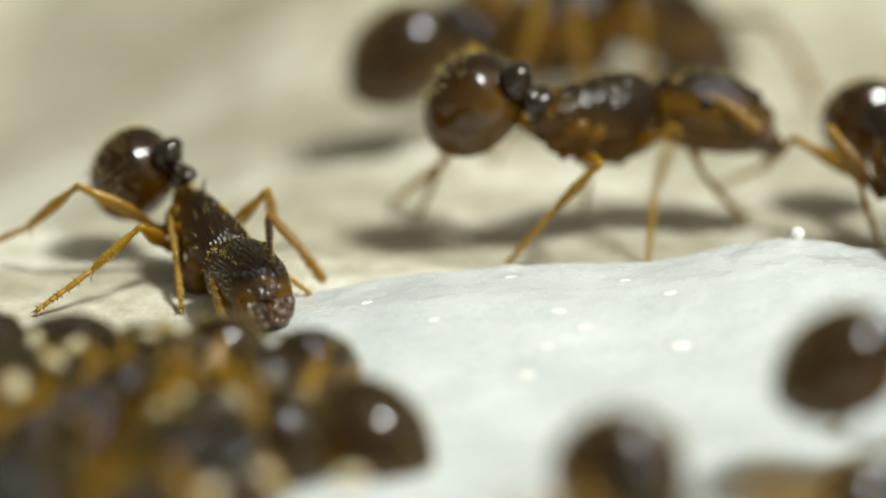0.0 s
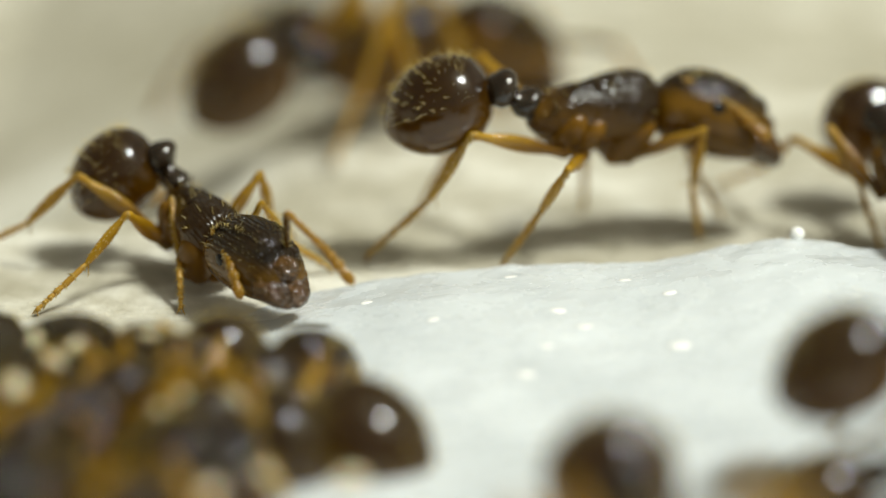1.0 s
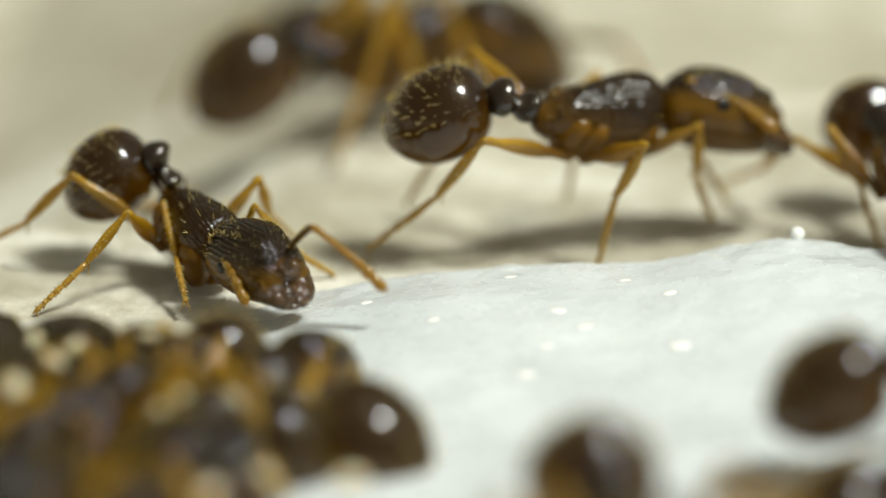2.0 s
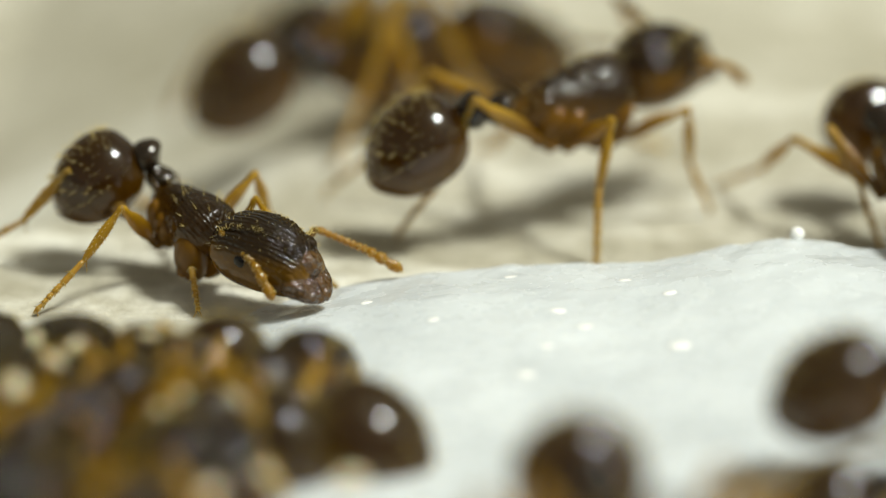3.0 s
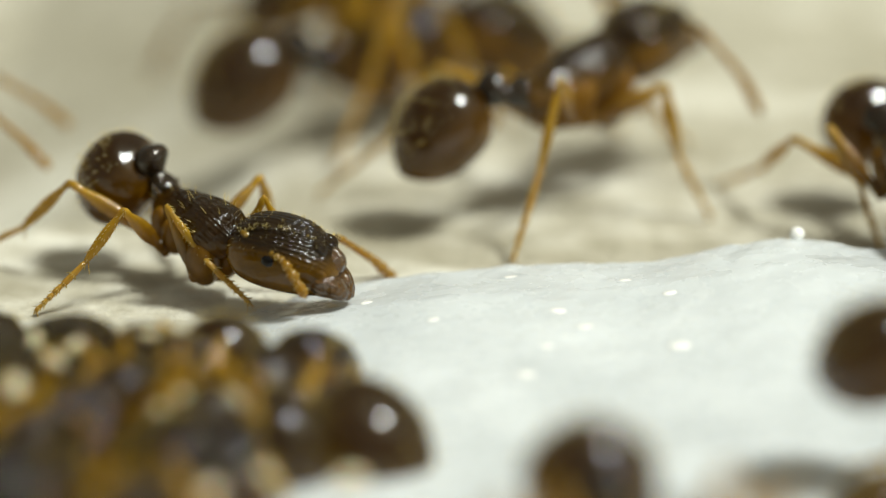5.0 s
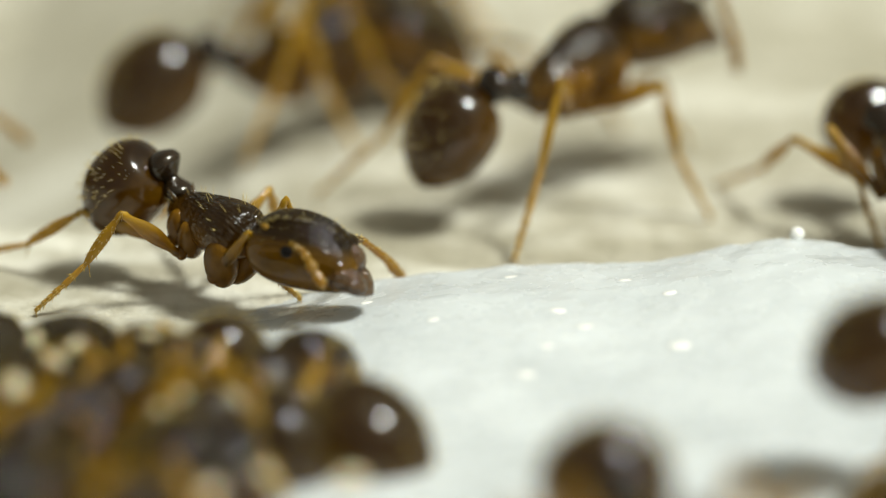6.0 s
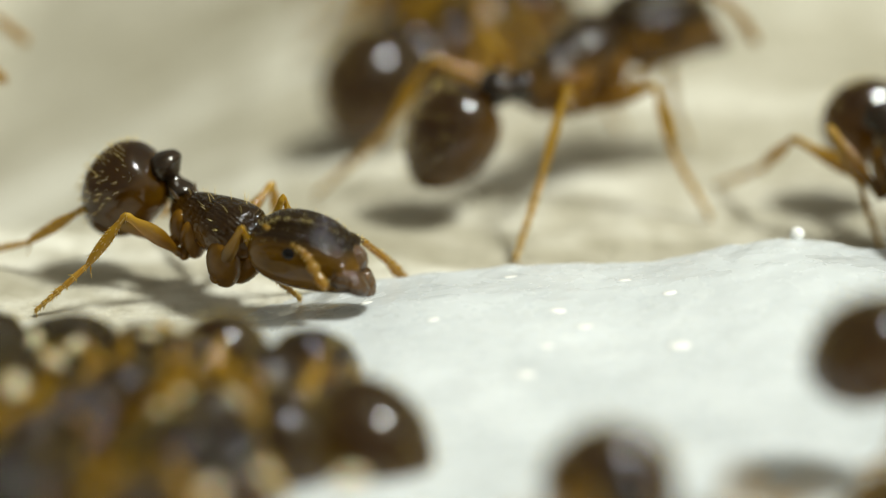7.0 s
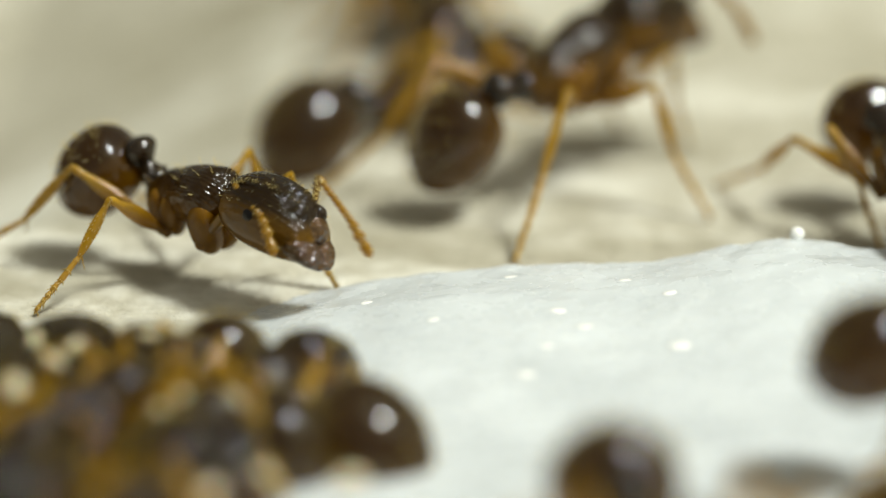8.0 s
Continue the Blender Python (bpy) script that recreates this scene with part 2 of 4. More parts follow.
def hairs_on(surface, count, length, seed, zone, lean=(-0.35, 0, 0), thick=0.0038, parent=None):
    """Fine tapering bristles that stand on a mesh; zone picks where, by place and normal in millimetres."""
    rng = random.Random(seed)
    me = surface.data
    tris = [(p, p.area) for p in me.polygons if zone(p.center / MM, p.normal)]
    bm = bmesh.new()
    if tris:
        for p in rng.choices([t[0] for t in tris], [t[1] for t in tris], k=count):
            c, nrm = p.center / MM, p.normal
            side = nrm.orthogonal().normalized()
            c = c + side * rng.uniform(-0.03, 0.03) - nrm * 0.01
            way = (nrm + Vector(lean) + Vector((rng.uniform(-.3, .3), rng.uniform(-.3, .3), rng.uniform(-.3, .3)))).normalized()
            size = length * rng.uniform(0.55, 1.2)
            bend = side * rng.uniform(-0.2, 0.2) * size
            a, b = way.orthogonal().normalized(), None
            b = way.cross(a)
            base = [bm.verts.new(c + (a * math.cos(q) + b * math.sin(q)) * thick) for q in (0, 2.1, 4.2)]
            mid = [bm.verts.new(c + way * size * 0.55 + bend * 0.4 + (a * math.cos(q) + b * math.sin(q)) * thick * 0.7) for q in (0, 2.1, 4.2)]
            tip = bm.verts.new(c + way * size + bend)
            for s in range(3):
                bm.faces.new((base[s], base[(s + 1) % 3], mid[(s + 1) % 3], mid[s]))
                bm.faces.new((mid[s], mid[(s + 1) % 3], tip))
    return part("bristles", bm, M_HAIR, parent, "fine golden bristles", kind="stuff")


# ---- ant: joints and pose arithmetic ----
NECK = Vector((0.70, 0, 0.10))
WAIST = Vector((-0.76, 0, -0.22))
PETIOLE, POSTPETIOLE = 0.40, 0.28
SOCKET = Vector((1.02, 0.17, 0.18))
JAW = Vector((1.15, 0.18, -0.13))
SCAPE, LASH = 0.86, 0.64
HIPS = {"front": Vector((0.42, 0.20, -0.36)), "middle": Vector((-0.18, 0.22, -0.36)), "hind": Vector((-0.42, 0.20, -0.34))}
LENGTHS = {"front": (0.92, 0.74, 0.74), "middle": (0.95, 0.76, 0.80), "hind": (1.18, 0.98, 1.02)}
LEGS = [(pair, side) for pair in ("front", "middle", "hind") for side in (1, -1)]


def turn(yaw=0, pitch=0, roll=0):
    """Yaw to the left, pitch with the nose up, roll to the right, in degrees; forward is +x."""
    return (Matrix.Rotation(radians(yaw), 4, "Z") @ Matrix.Rotation(radians(-pitch), 4, "Y") @ Matrix.Rotation(radians(roll), 4, "X"))


def shift(v):
    return Matrix.Translation(v)


def body_matrix(x, y, z, yaw, pitch=0, roll=0):
    return shift((x, y, z)) @ turn(yaw, pitch, roll)


def trunk_joints(head=(0, -20, 0), tail=(0, 40, -20)):
    """Head and waist segments in the ant's space, in millimetres; tail: yaw, rise of the waist, rise of the gaster."""
    m = {"head": shift(NECK) @ turn(*head)}
    yaw, lift, droop = tail
    a = shift(WAIST) @ turn(180 + yaw / 3, lift)
    b = shift(a @ Vector((PETIOLE, 0, 0))) @ turn(180 + yaw * 2 / 3, 0.65 * lift + 0.35 * droop)
    c = shift(b @ Vector((POSTPETIOLE, 0, 0))) @ turn(180 + yaw, droop)
    m["petiole"], m["postpetiole"], m["gaster"] = a, b, c
    return m


def stick(start, way, up):
    """A frame at start whose x runs along way, with z near up."""
    x = way.normalized()
    y = up.cross(x)
    y = y.normalized() if y.length > 1e-6 else x.orthogonal().normalized()
    z = x.cross(y)
    m = Matrix((x, y, z)).transposed().to_4x4()
    m.translation = start
    return m


def leg_joints(pair, side, foot, bend=16.0, splay=0.25, fore=0.0):
    """Femur, tibia and tarsus frames that carry a leg from its hip to the foot, in the ant's space."""
    hip = HIPS[pair].copy()
    hip.y *= side
    hip += Vector((0, 0.10 * side, -0.10))
    f, t, s = LENGTHS[pair]
    low = math.sqrt(t * t + s * s + 2 * t * s * math.cos(radians(bend)))
    gap = foot - hip
    d = min(max(gap.length, abs(f - low) + 0.03), (f + low) * 0.995)
    axis = gap.normalized()
    up = Vector((fore, side * splay, 1.0))
    up = (up - axis * up.dot(axis)).normalized()
    along = (f * f - low * low + d * d) / (2 * d)
    knee = hip + axis * along + up * math.sqrt(max(f * f - along * along, 0))
    toe = hip + axis * d
    down = (toe - knee).normalized()
    out = (up - down * up.dot(down)).normalized()
    u = (t * t - s * s + low * low) / (2 * low)
    ankle = knee + down * u - out * math.sqrt(max(t * t - u * u, 0))
    return {"femur": stick(hip, knee - hip, up), "tibia": stick(knee, ankle - knee, up), "tarsus": stick(ankle, toe - ankle, Vector((0, 0, 1)))}


def antenna_joints(side, scape=(60, 20), lash=(10, -20), bend=(0, -8)):
    """Scape, funiculus and club in the head's space; yaw outwards and pitch upwards, in degrees."""
    at = Vector((SOCKET.x, SOCKET.y * side, SOCKET.z))
    a = shift(at) @ turn(side * scape[0], scape[1])
    b = shift(a @ Vector((SCAPE, 0, 0))) @ turn(side * lash[0], lash[1])
    c = shift(b @ Vector((LASH, 0, 0))) @ turn(side * (lash[0] + bend[0]), lash[1] + bend[1])
    return {"scape": a, "funiculus": b, "club": c}


def jaw_joint(side, gape=8):
    return shift((JAW.x, JAW.y * side, JAW.z)) @ turn(side * gape, -8)


def stance(m, wide=1.0):
    """Where the six feet of an ant at ease stand, in the world, in millimetres."""
    spots = {"front": (1.25, 1.05), "middle": (-0.05, 1.50), "hind": (-1.65, 1.35)}
    out = {}
    for pair, side in LEGS:
        x, y = spots[pair]
        p = m @ Vector((x * wide, y * side * wide, 0))
        p.z = ground_height(p.x, p.y)
        out[pair, side] = p
    return out


def glide(rows, t):
    """Values between rows of (seconds, values...), smooth and without overshoot."""
    if t <= rows[0][0]:
        return list(rows[0][1:])
    if t >= rows[-1][0]:
        return list(rows[-1][1:])
    i = next(k for k in range(len(rows) - 1) if rows[k][0] <= t < rows[k + 1][0])

    def slope(k, c):
        if k == 0 or k == len(rows) - 1:
            return 0.0
        a = (rows[k][c] - rows[k - 1][c]) / (rows[k][0] - rows[k - 1][0])
        b = (rows[k + 1][c] - rows[k][c]) / (rows[k + 1][0] - rows[k][0])
        return 0.0 if a * b <= 0 else 2 * a * b / (a + b)

    h = rows[i + 1][0] - rows[i][0]
    u = (t - rows[i][0]) / h
    out = []
    for c in range(1, len(rows[0])):
        p, q, d, e = rows[i][c], rows[i + 1][c], slope(i, c) * h, slope(i + 1, c) * h
        out.append((2 * u ** 3 - 3 * u * u + 1) * p + (u ** 3 - 2 * u * u + u) * d + (3 * u * u - 2 * u ** 3) * q + (u ** 3 - u * u) * e)
    return out


# ---- the ground and the lump ----
def spread(low, high, step, reach, grow=1.25):
    """Even steps from low to high, then growing steps out to reach on both sides."""
    mid = list(np.arange(low, high + step / 2, step))
    d, s, right = 0.0, step, []
    while d < reach:
        s *= grow
        d += s
        right.append(d)
    return [low - v for v in reversed(right)] + mid + [high + v for v in right]


def shade_slope(x, y):
    """A fall of the stone towards the back and the west, added to dim it there."""
    u = np.clip((y - 1.2) / 4.0, 0, 1)
    return -0.50 * np.log1p(np.exp(np.clip(-(x + 1.6) * 1.6, -30, 8))) / 1.6 * u * u * (3 - 2 * u)


def stone_relief(x, y):
    near = np.exp(-((x / 30.0) ** 2 + (y / 40.0) ** 2))
    return (0.035 * smooth_noise(x, y * 1.3, 2.4, 5, 5) + 0.012 * smooth_noise(x, y, 0.35, 9, 3)) * near - 0.03 + shade_slope(x, y)


stone = sheet("ground", spread(-8, 8, 0.07, 300), spread(-14, 16, 0.09, 300), stone_relief, lambda x, y: np.ones_like(x, bool), M_STONE)
tagged(stone, "pale grey-beige stone surface, faintly streaked and pitted", "ground", kind="structure")


CREST_X = [-2.4, -2.24, -1.21, -0.29, 0.77, 1.84, 2.65, 3.07, 3.7, 4.18, 4.63, 5.27, 8.0, 14.0]
CREST_Y = [-1.8, -1.70, -1.20, -1.08, -1.05, -1.01, -1.01, -0.93, -0.77, -0.74, -0.94, -0.95, -1.1, -1.3]
CREST_Z = [0.0, 0.03, 0.12, 0.27, 0.35, 0.38, 0.40, 0.50, 0.60, 0.66, 0.57, 0.52, 0.5, 0.4]


def crest_line(x, values):
    """The crest's place or height along x, rounded off."""
    return sum(np.interp(x + d, CREST_X, values) for d in (-0.42, -0.25, -0.1, 0.1, 0.25, 0.42)) / 6


def lump_height(x, y):
    """The white lump: a crest at its back, from where it falls slowly towards the viewer."""
    crest = crest_line(x, CREST_Y) + 0.06 * smooth_noise(x, y, 0.4, 21, 3)
    u = np.clip((crest + 0.5 - y) / 0.5, 0, 1)
    behind = np.sqrt(np.clip(1 - (1 - u) ** 2, 0, 1))
    edge = -2.6 + 0.10 * np.clip(-1.8 - y, 0, 12) + 0.75 * np.clip(y + 2.0, 0, 2) + 0.16 * smooth_noise(x, y, 0.6, 23, 3)
    v = np.clip((x - edge) / 1.1, 0, 1)
    side = (v * v * (3 - 2 * v)) ** 0.7
    w = np.clip((crest - y) / 5.5, 0, 1)
    top = (crest_line(x, CREST_Z) + 0.10 * np.clip(crest - y, 0, 1)) * (1 - 0.75 * w * w * (3 - 2 * w))
    rough = 0.020 * smooth_noise(x, y, 1.5, 31, 3) + (0.003 + 0.010 * np.clip((x - 2.3) / 1.2, 0, 1) * np.exp(-((y + 1.1) / 0.9) ** 2)) * smooth_noise(x, y, 0.22, 33, 3)
    return (top + rough) * behind * side - 0.03


lump = sheet("food_lump", spread(-3.2, 7, 0.05, 8, 1.3), spread(-12, 0.2, 0.05, 10, 1.3), lump_height,
             lambda x, y: (lump_height(x, y) > -0.029) & (x < 14) & (y > -24), M_LUMP)
tagged(lump, "moist glossy white lump of soft food on the stone", "food")


def ground_height(x, y):
    """What an ant's foot finds at a place, in millimetres."""
    return max(float(lump_height(np.array([[x]]), np.array([[y]]))[0, 0]), float(shade_slope(x, y)))


# ---- ant parts ----
def bristly(bm, count, length, seed):
    """Adds short stiff bristles, leaning towards the tip, to a limb along x."""
    rng = random.Random(seed)
    bm.normal_update()
    faces = [f for f in bm.faces]
    for f in rng.choices(faces, [g.calc_area() for g in faces], k=count):
        c, way = f.calc_center_median(), (f.normal + Vector((1.1, 0, 0))).normalized()
        a = way.orthogonal().normalized()
        b = way.cross(a)
        base = [bm.verts.new(c + (a * math.cos(q) + b * math.sin(q)) * 0.008) for q in (0, 2.1, 4.2)]
        tip = bm.verts.new(c + way * length * rng.uniform(0.7, 1.3))
        for k in range(3):
            bm.faces.new((base[k], base[(k + 1) % 3], tip)).material_index = 1
    return bm


def mesosoma_mesh():
    rows = [(-0.82, 0, -0.20, 0.07, 0.08), (-0.73, 0, -0.20, 0.15, 0.16), (-0.58, 0, -0.15, 0.22, 0.23), (-0.38, 0, -0.10, 0.28, 0.29),
            (-0.12, 0, -0.05, 0.31, 0.34), (0.12, 0, 0.01, 0.36, 0.36), (0.32, 0, 0.05, 0.385, 0.355), (0.47, 0, 0.08, 0.36, 0.335), (0.58, 0, 0.08, 0.28, 0.27),
            (0.65, 0, 0.09, 0.18, 0.18), (0.76, 0, 0.10, 0.11, 0.11)]

    def groove(x, a):
        return -0.05 * math.exp(-((x + 0.22) / 0.05) ** 2) * max(math.sin(a), 0) + 0.012 * math.sin(9 * a)
    bm = tube(blend(rows, 4), 26, wobble=groove)
    for side in (1, -1):
        tube([(-0.60 - 0.028 * k, side * (0.13 + 0.010 * k), -0.01 + 0.022 * k, 0.032 * (1 - k / 6.2), 0.035 * (1 - k / 6.2)) for k in range(6)], 8, bm=bm)
    return bm


HEAD_ROWS = [(-0.05, 0, 0.0, 0.10, 0.10), (0.0, 0, 0.0, 0.23, 0.21), (0.10, 0, 0.015, 0.345, 0.33), (0.30, 0, 0.03, 0.42, 0.42), (0.56, 0, 0.035, 0.445, 0.45),
             (0.82, 0, 0.02, 0.435, 0.43), (1.02, 0, -0.01, 0.40, 0.375), (1.16, 0, -0.05, 0.355, 0.305), (1.27, 0, -0.08, 0.29, 0.225), (1.33, 0, -0.10, 0.19, 0.13)]


def head_mesh():
    """A domed head capsule with a groove along each side for the folded antenna."""
    def form(x, a):
        top = max(math.sin(a), 0)
        scrobe = -0.075 * math.exp(-((abs(math.cos(a)) - 0.84) / 0.10) ** 2) * top * math.exp(-((x - 0.55) / 0.42) ** 4)
        nape = -0.10 * max(0, 0.22 - x) / 0.22 * top * math.exp(-(math.cos(a) / 0.4) ** 2)
        return scrobe + nape + 0.006 * math.sin(17 * a)
    return tube(blend(HEAD_ROWS, 6), 48, power=2.06, wobble=form)


def frontal_ridge_mesh(side):
    """The notched ledge that overhangs the groove in which the antenna folds away."""
    xs, heights, wides, highs = ([r[k] for r in HEAD_ROWS] for k in (0, 2, 3, 4))
    count, rows = 52, []
    for k in range(count):
        u = k / (count - 1)
        x, y = 0.10 + 0.90 * u, 0.275 - 0.075 * u + 0.05 * math.sin(math.pi * u)
        lie = np.interp(x, xs, heights) + np.interp(x, xs, highs) * math.sqrt(max(0.0, 1 - (y / np.interp(x, xs, wides)) ** 2))
        swell = math.sin(math.pi * (0.06 + 0.88 * u)) ** 0.6 * (1.0 + 0.22 * math.cos(2 * math.pi * 13 * u))
        rows.append((x, side * y, float(lie), 0.036 * swell, 0.030 * swell))
    return tube(rows, 10)


def mandible_mesh():
    """A broad triangular jaw with a toothed inner edge, bent down at its tip."""
    rows = [(-0.12, 0.02, 0, 0.14, 0.15), (0.0, 0.01, 0.0, 0.19, 0.185), (0.11, -0.02, -0.02, 0.205, 0.17), (0.22, -0.05, -0.05, 0.19, 0.135), (0.31, -0.08, -0.09, 0.14, 0.085), (0.36, -0.10, -0.12, 0.07, 0.04), (0.38, -0.11, -0.13, 0.02, 0.012)]
    bm = tube(blend(rows, 4), 32, wobble=lambda u, a: 0.028 * math.sin(13 * a + 3 * u) + 0.02 * math.sin(31 * u) - 0.05)
    for k in range(5):
        tube([(0.14 + 0.05 * k + 0.012 * j, -0.15 - 0.006 * k - 0.028 * j, -0.05 - 0.018 * k, 0.022 * (1 - j / 3.3), 0.018 * (1 - j / 3.3)) for j in range(4)], 6, bm=bm)
    return bm


def scape_mesh():
    rows = [(0, 0, 0, 0.028, 0.028), (0.04, 0, 0, 0.045, 0.045), (0.09, 0, 0, 0.028, 0.028), (0.3, 0, 0.015, 0.036, 0.036), (0.62, 0, 0.01, 0.048, 0.046), (0.78, 0, 0, 0.046, 0.042), (0.84, 0, 0, 0.018, 0.018)]
    return tube(blend(rows, 3), 12)


def beads(sizes):
    rows, x = [(-0.01, 0, 0, 0.012, 0.012)], 0.0
    for k, (length, r) in enumerate(sizes):
        last = k == len(sizes) - 1
        rows += [(x + 0.10 * length, 0, 0, r * 0.72, r * 0.72), (x + 0.45 * length, 0, 0, r * 0.98, r * 0.98),
                 (x + 0.80 * length, 0, 0, r * (0.85 if last else 1.0), r * (0.85 if last else 1.0)), (x + 0.99 * length, 0, 0, r * (0.3 if last else 0.66), r * (0.3 if last else 0.66))]
        x += length
    return tube(rows, 12)


def funiculus_mesh():
    return bristly(beads([(0.12, 0.046)] + [(0.075, 0.041 + 0.0018 * k) for k in range(7)]), 40, 0.035, 17)


def club_mesh():
    return bristly(beads([(0.11, 0.060), (0.14, 0.070), (0.23, 0.068)]), 50, 0.035, 19)


def petiole_mesh():
    rows = [(-0.03, 0, 0, 0.06, 0.06), (0.05, 0, 0, 0.08, 0.07), (0.12, 0, 0.02, 0.11, 0.10), (0.20, 0, 0.07, 0.165, 0.18), (0.28, 0, 0.07, 0.165, 0.17), (0.35, 0, 0.02, 0.11, 0.10), (0.41, 0, 0, 0.07, 0.07)]
    return tube(blend(rows, 4), 20)


def postpetiole_mesh():
    rows = [(-0.05, 0, 0, 0.07, 0.07), (0.01, 0, 0.02, 0.15, 0.14), (0.08, 0, 0.05, 0.22, 0.205), (0.18, 0, 0.05, 0.225, 0.20), (0.26, 0, 0.02, 0.17, 0.15), (0.31, 0, 0, 0.10, 0.10)]
    return tube(blend(rows, 4), 22)


def gaster_mesh():
    rows = [(-0.02, 0, 0, 0.07, 0.07), (0.02, 0, 0, 0.21, 0.19), (0.09, 0, -0.01, 0.36, 0.34), (0.26, 0, -0.02, 0.475, 0.46), (0.50, 0, -0.03, 0.515, 0.50),
            (0.74, 0, -0.05, 0.485, 0.47), (0.93, 0, -0.07, 0.39, 0.38), (1.07, 0, -0.09, 0.265, 0.255), (1.16, 0, -0.11, 0.14, 0.13), (1.20, 0, -0.12, 0.04, 0.04)]

    def plates(x, a):
        return sum(0.014 * (1 / (1 + math.exp((x - e) / 0.006))) * max(0, 1 - (e - x) / 0.14) for e in (0.76, 0.92, 1.06) if e - 0.14 < x < e + 0.05)
    fine, base = [], blend(rows, 6)
    for a, b in zip(base, base[1:]):
        fine += [a, tuple((p + q) / 2 for p, q in zip(a, b))]
    return tube(fine + [base[-1]], 32, wobble=plates)


def coxa_mesh(side, pair):
    hip = HIPS[pair]
    h = Vector((hip.x, hip.y * side, hip.z))
    way = Vector((0.05 if pair == "front" else -0.04, 0.10 * side, -0.10))
    bm = bmesh.new()
    r = 0.25 if pair == "front" else 0.19
    ball(bm, h - way * 0.2 + Vector((0, 0, 0.06)), (r * 0.86, r * 0.82, r * 1.55), 18, 12, Matrix.Rotation(radians(-20 * side), 4, "X") @ Matrix.Rotation(radians(10), 4, "Y"))
    ball(bm, h + Vector((0, 0.08 * side, -0.08)), (0.08, 0.075, 0.09), 12, 8)
    return bm


def femur_mesh(length, thick=1.0):
    rows = [(-0.02, 0, 0, 0.035, 0.035), (0.06, 0, 0, 0.055, 0.06), (0.16, 0, 0, 0.045, 0.055), (0.40, 0, 0.01, 0.075, 0.105), (0.62, 0, 0.01, 0.075, 0.10), (0.84, 0, 0, 0.048, 0.055), (0.95, 0, 0, 0.05, 0.055), (1.01, 0, 0, 0.025, 0.03)]
    return tube([(x * length, y, z, a * thick, b * thick) for x, y, z, a, b in blend(rows, 4)], 14)


def tibia_mesh(length, thick=1.0):
    rows = [(-0.03, 0, 0, 0.025, 0.025), (0.04, 0, 0, 0.045, 0.048), (0.14, 0, 0, 0.038, 0.042), (0.42, 0, 0, 0.062, 0.078), (0.70, 0, 0, 0.060, 0.074), (0.92, 0, 0, 0.045, 0.048), (1.01, 0, 0, 0.025, 0.025)]
    bm = tube([(x * length, y, z, a * thick, b * thick) for x, y, z, a, b in blend(rows, 4)], 14)
    tube([(length * 0.97 + 0.03 * k, 0.01 * k, -0.035 - 0.022 * k, 0.013 * (1 - k / 4.4), 0.013 * (1 - k / 4.4)) for k in range(5)], 6, bm=bm)
    return bm


def tarsus_mesh(length):
    rows, x = [], 0.0
    for k, share in enumerate((0.46, 0.17, 0.12, 0.10, 0.15)):
        r = 0.040 - 0.003 * k
        droop = 0.035 * (k > 2)
        rows += [(x, 0, droop * x * 0.3, r * 0.72, r * 0.72), (x + share * 0.2, 0, 0.02 * x, r * 0.82, r * 0.82), (x + share * 0.85, 0, 0.02 * x, r * 1.0, r * 1.0), (x + share * 0.98, 0, 0.02 * x, r * 0.8, r * 0.8)]
        x += share
    bm = tube([(p[0] * length, *p[1:]) for p in rows], 10)
    for side in (1, -1):
        tube([(length * 0.96 + 0.025 * k, side * 0.016 * k, 0.015 - 0.006 * k * k, 0.013 * (1 - k / 4.4), 0.013 * (1 - k / 4.4)) for k in range(5)], 6, bm=bm)
    return bm


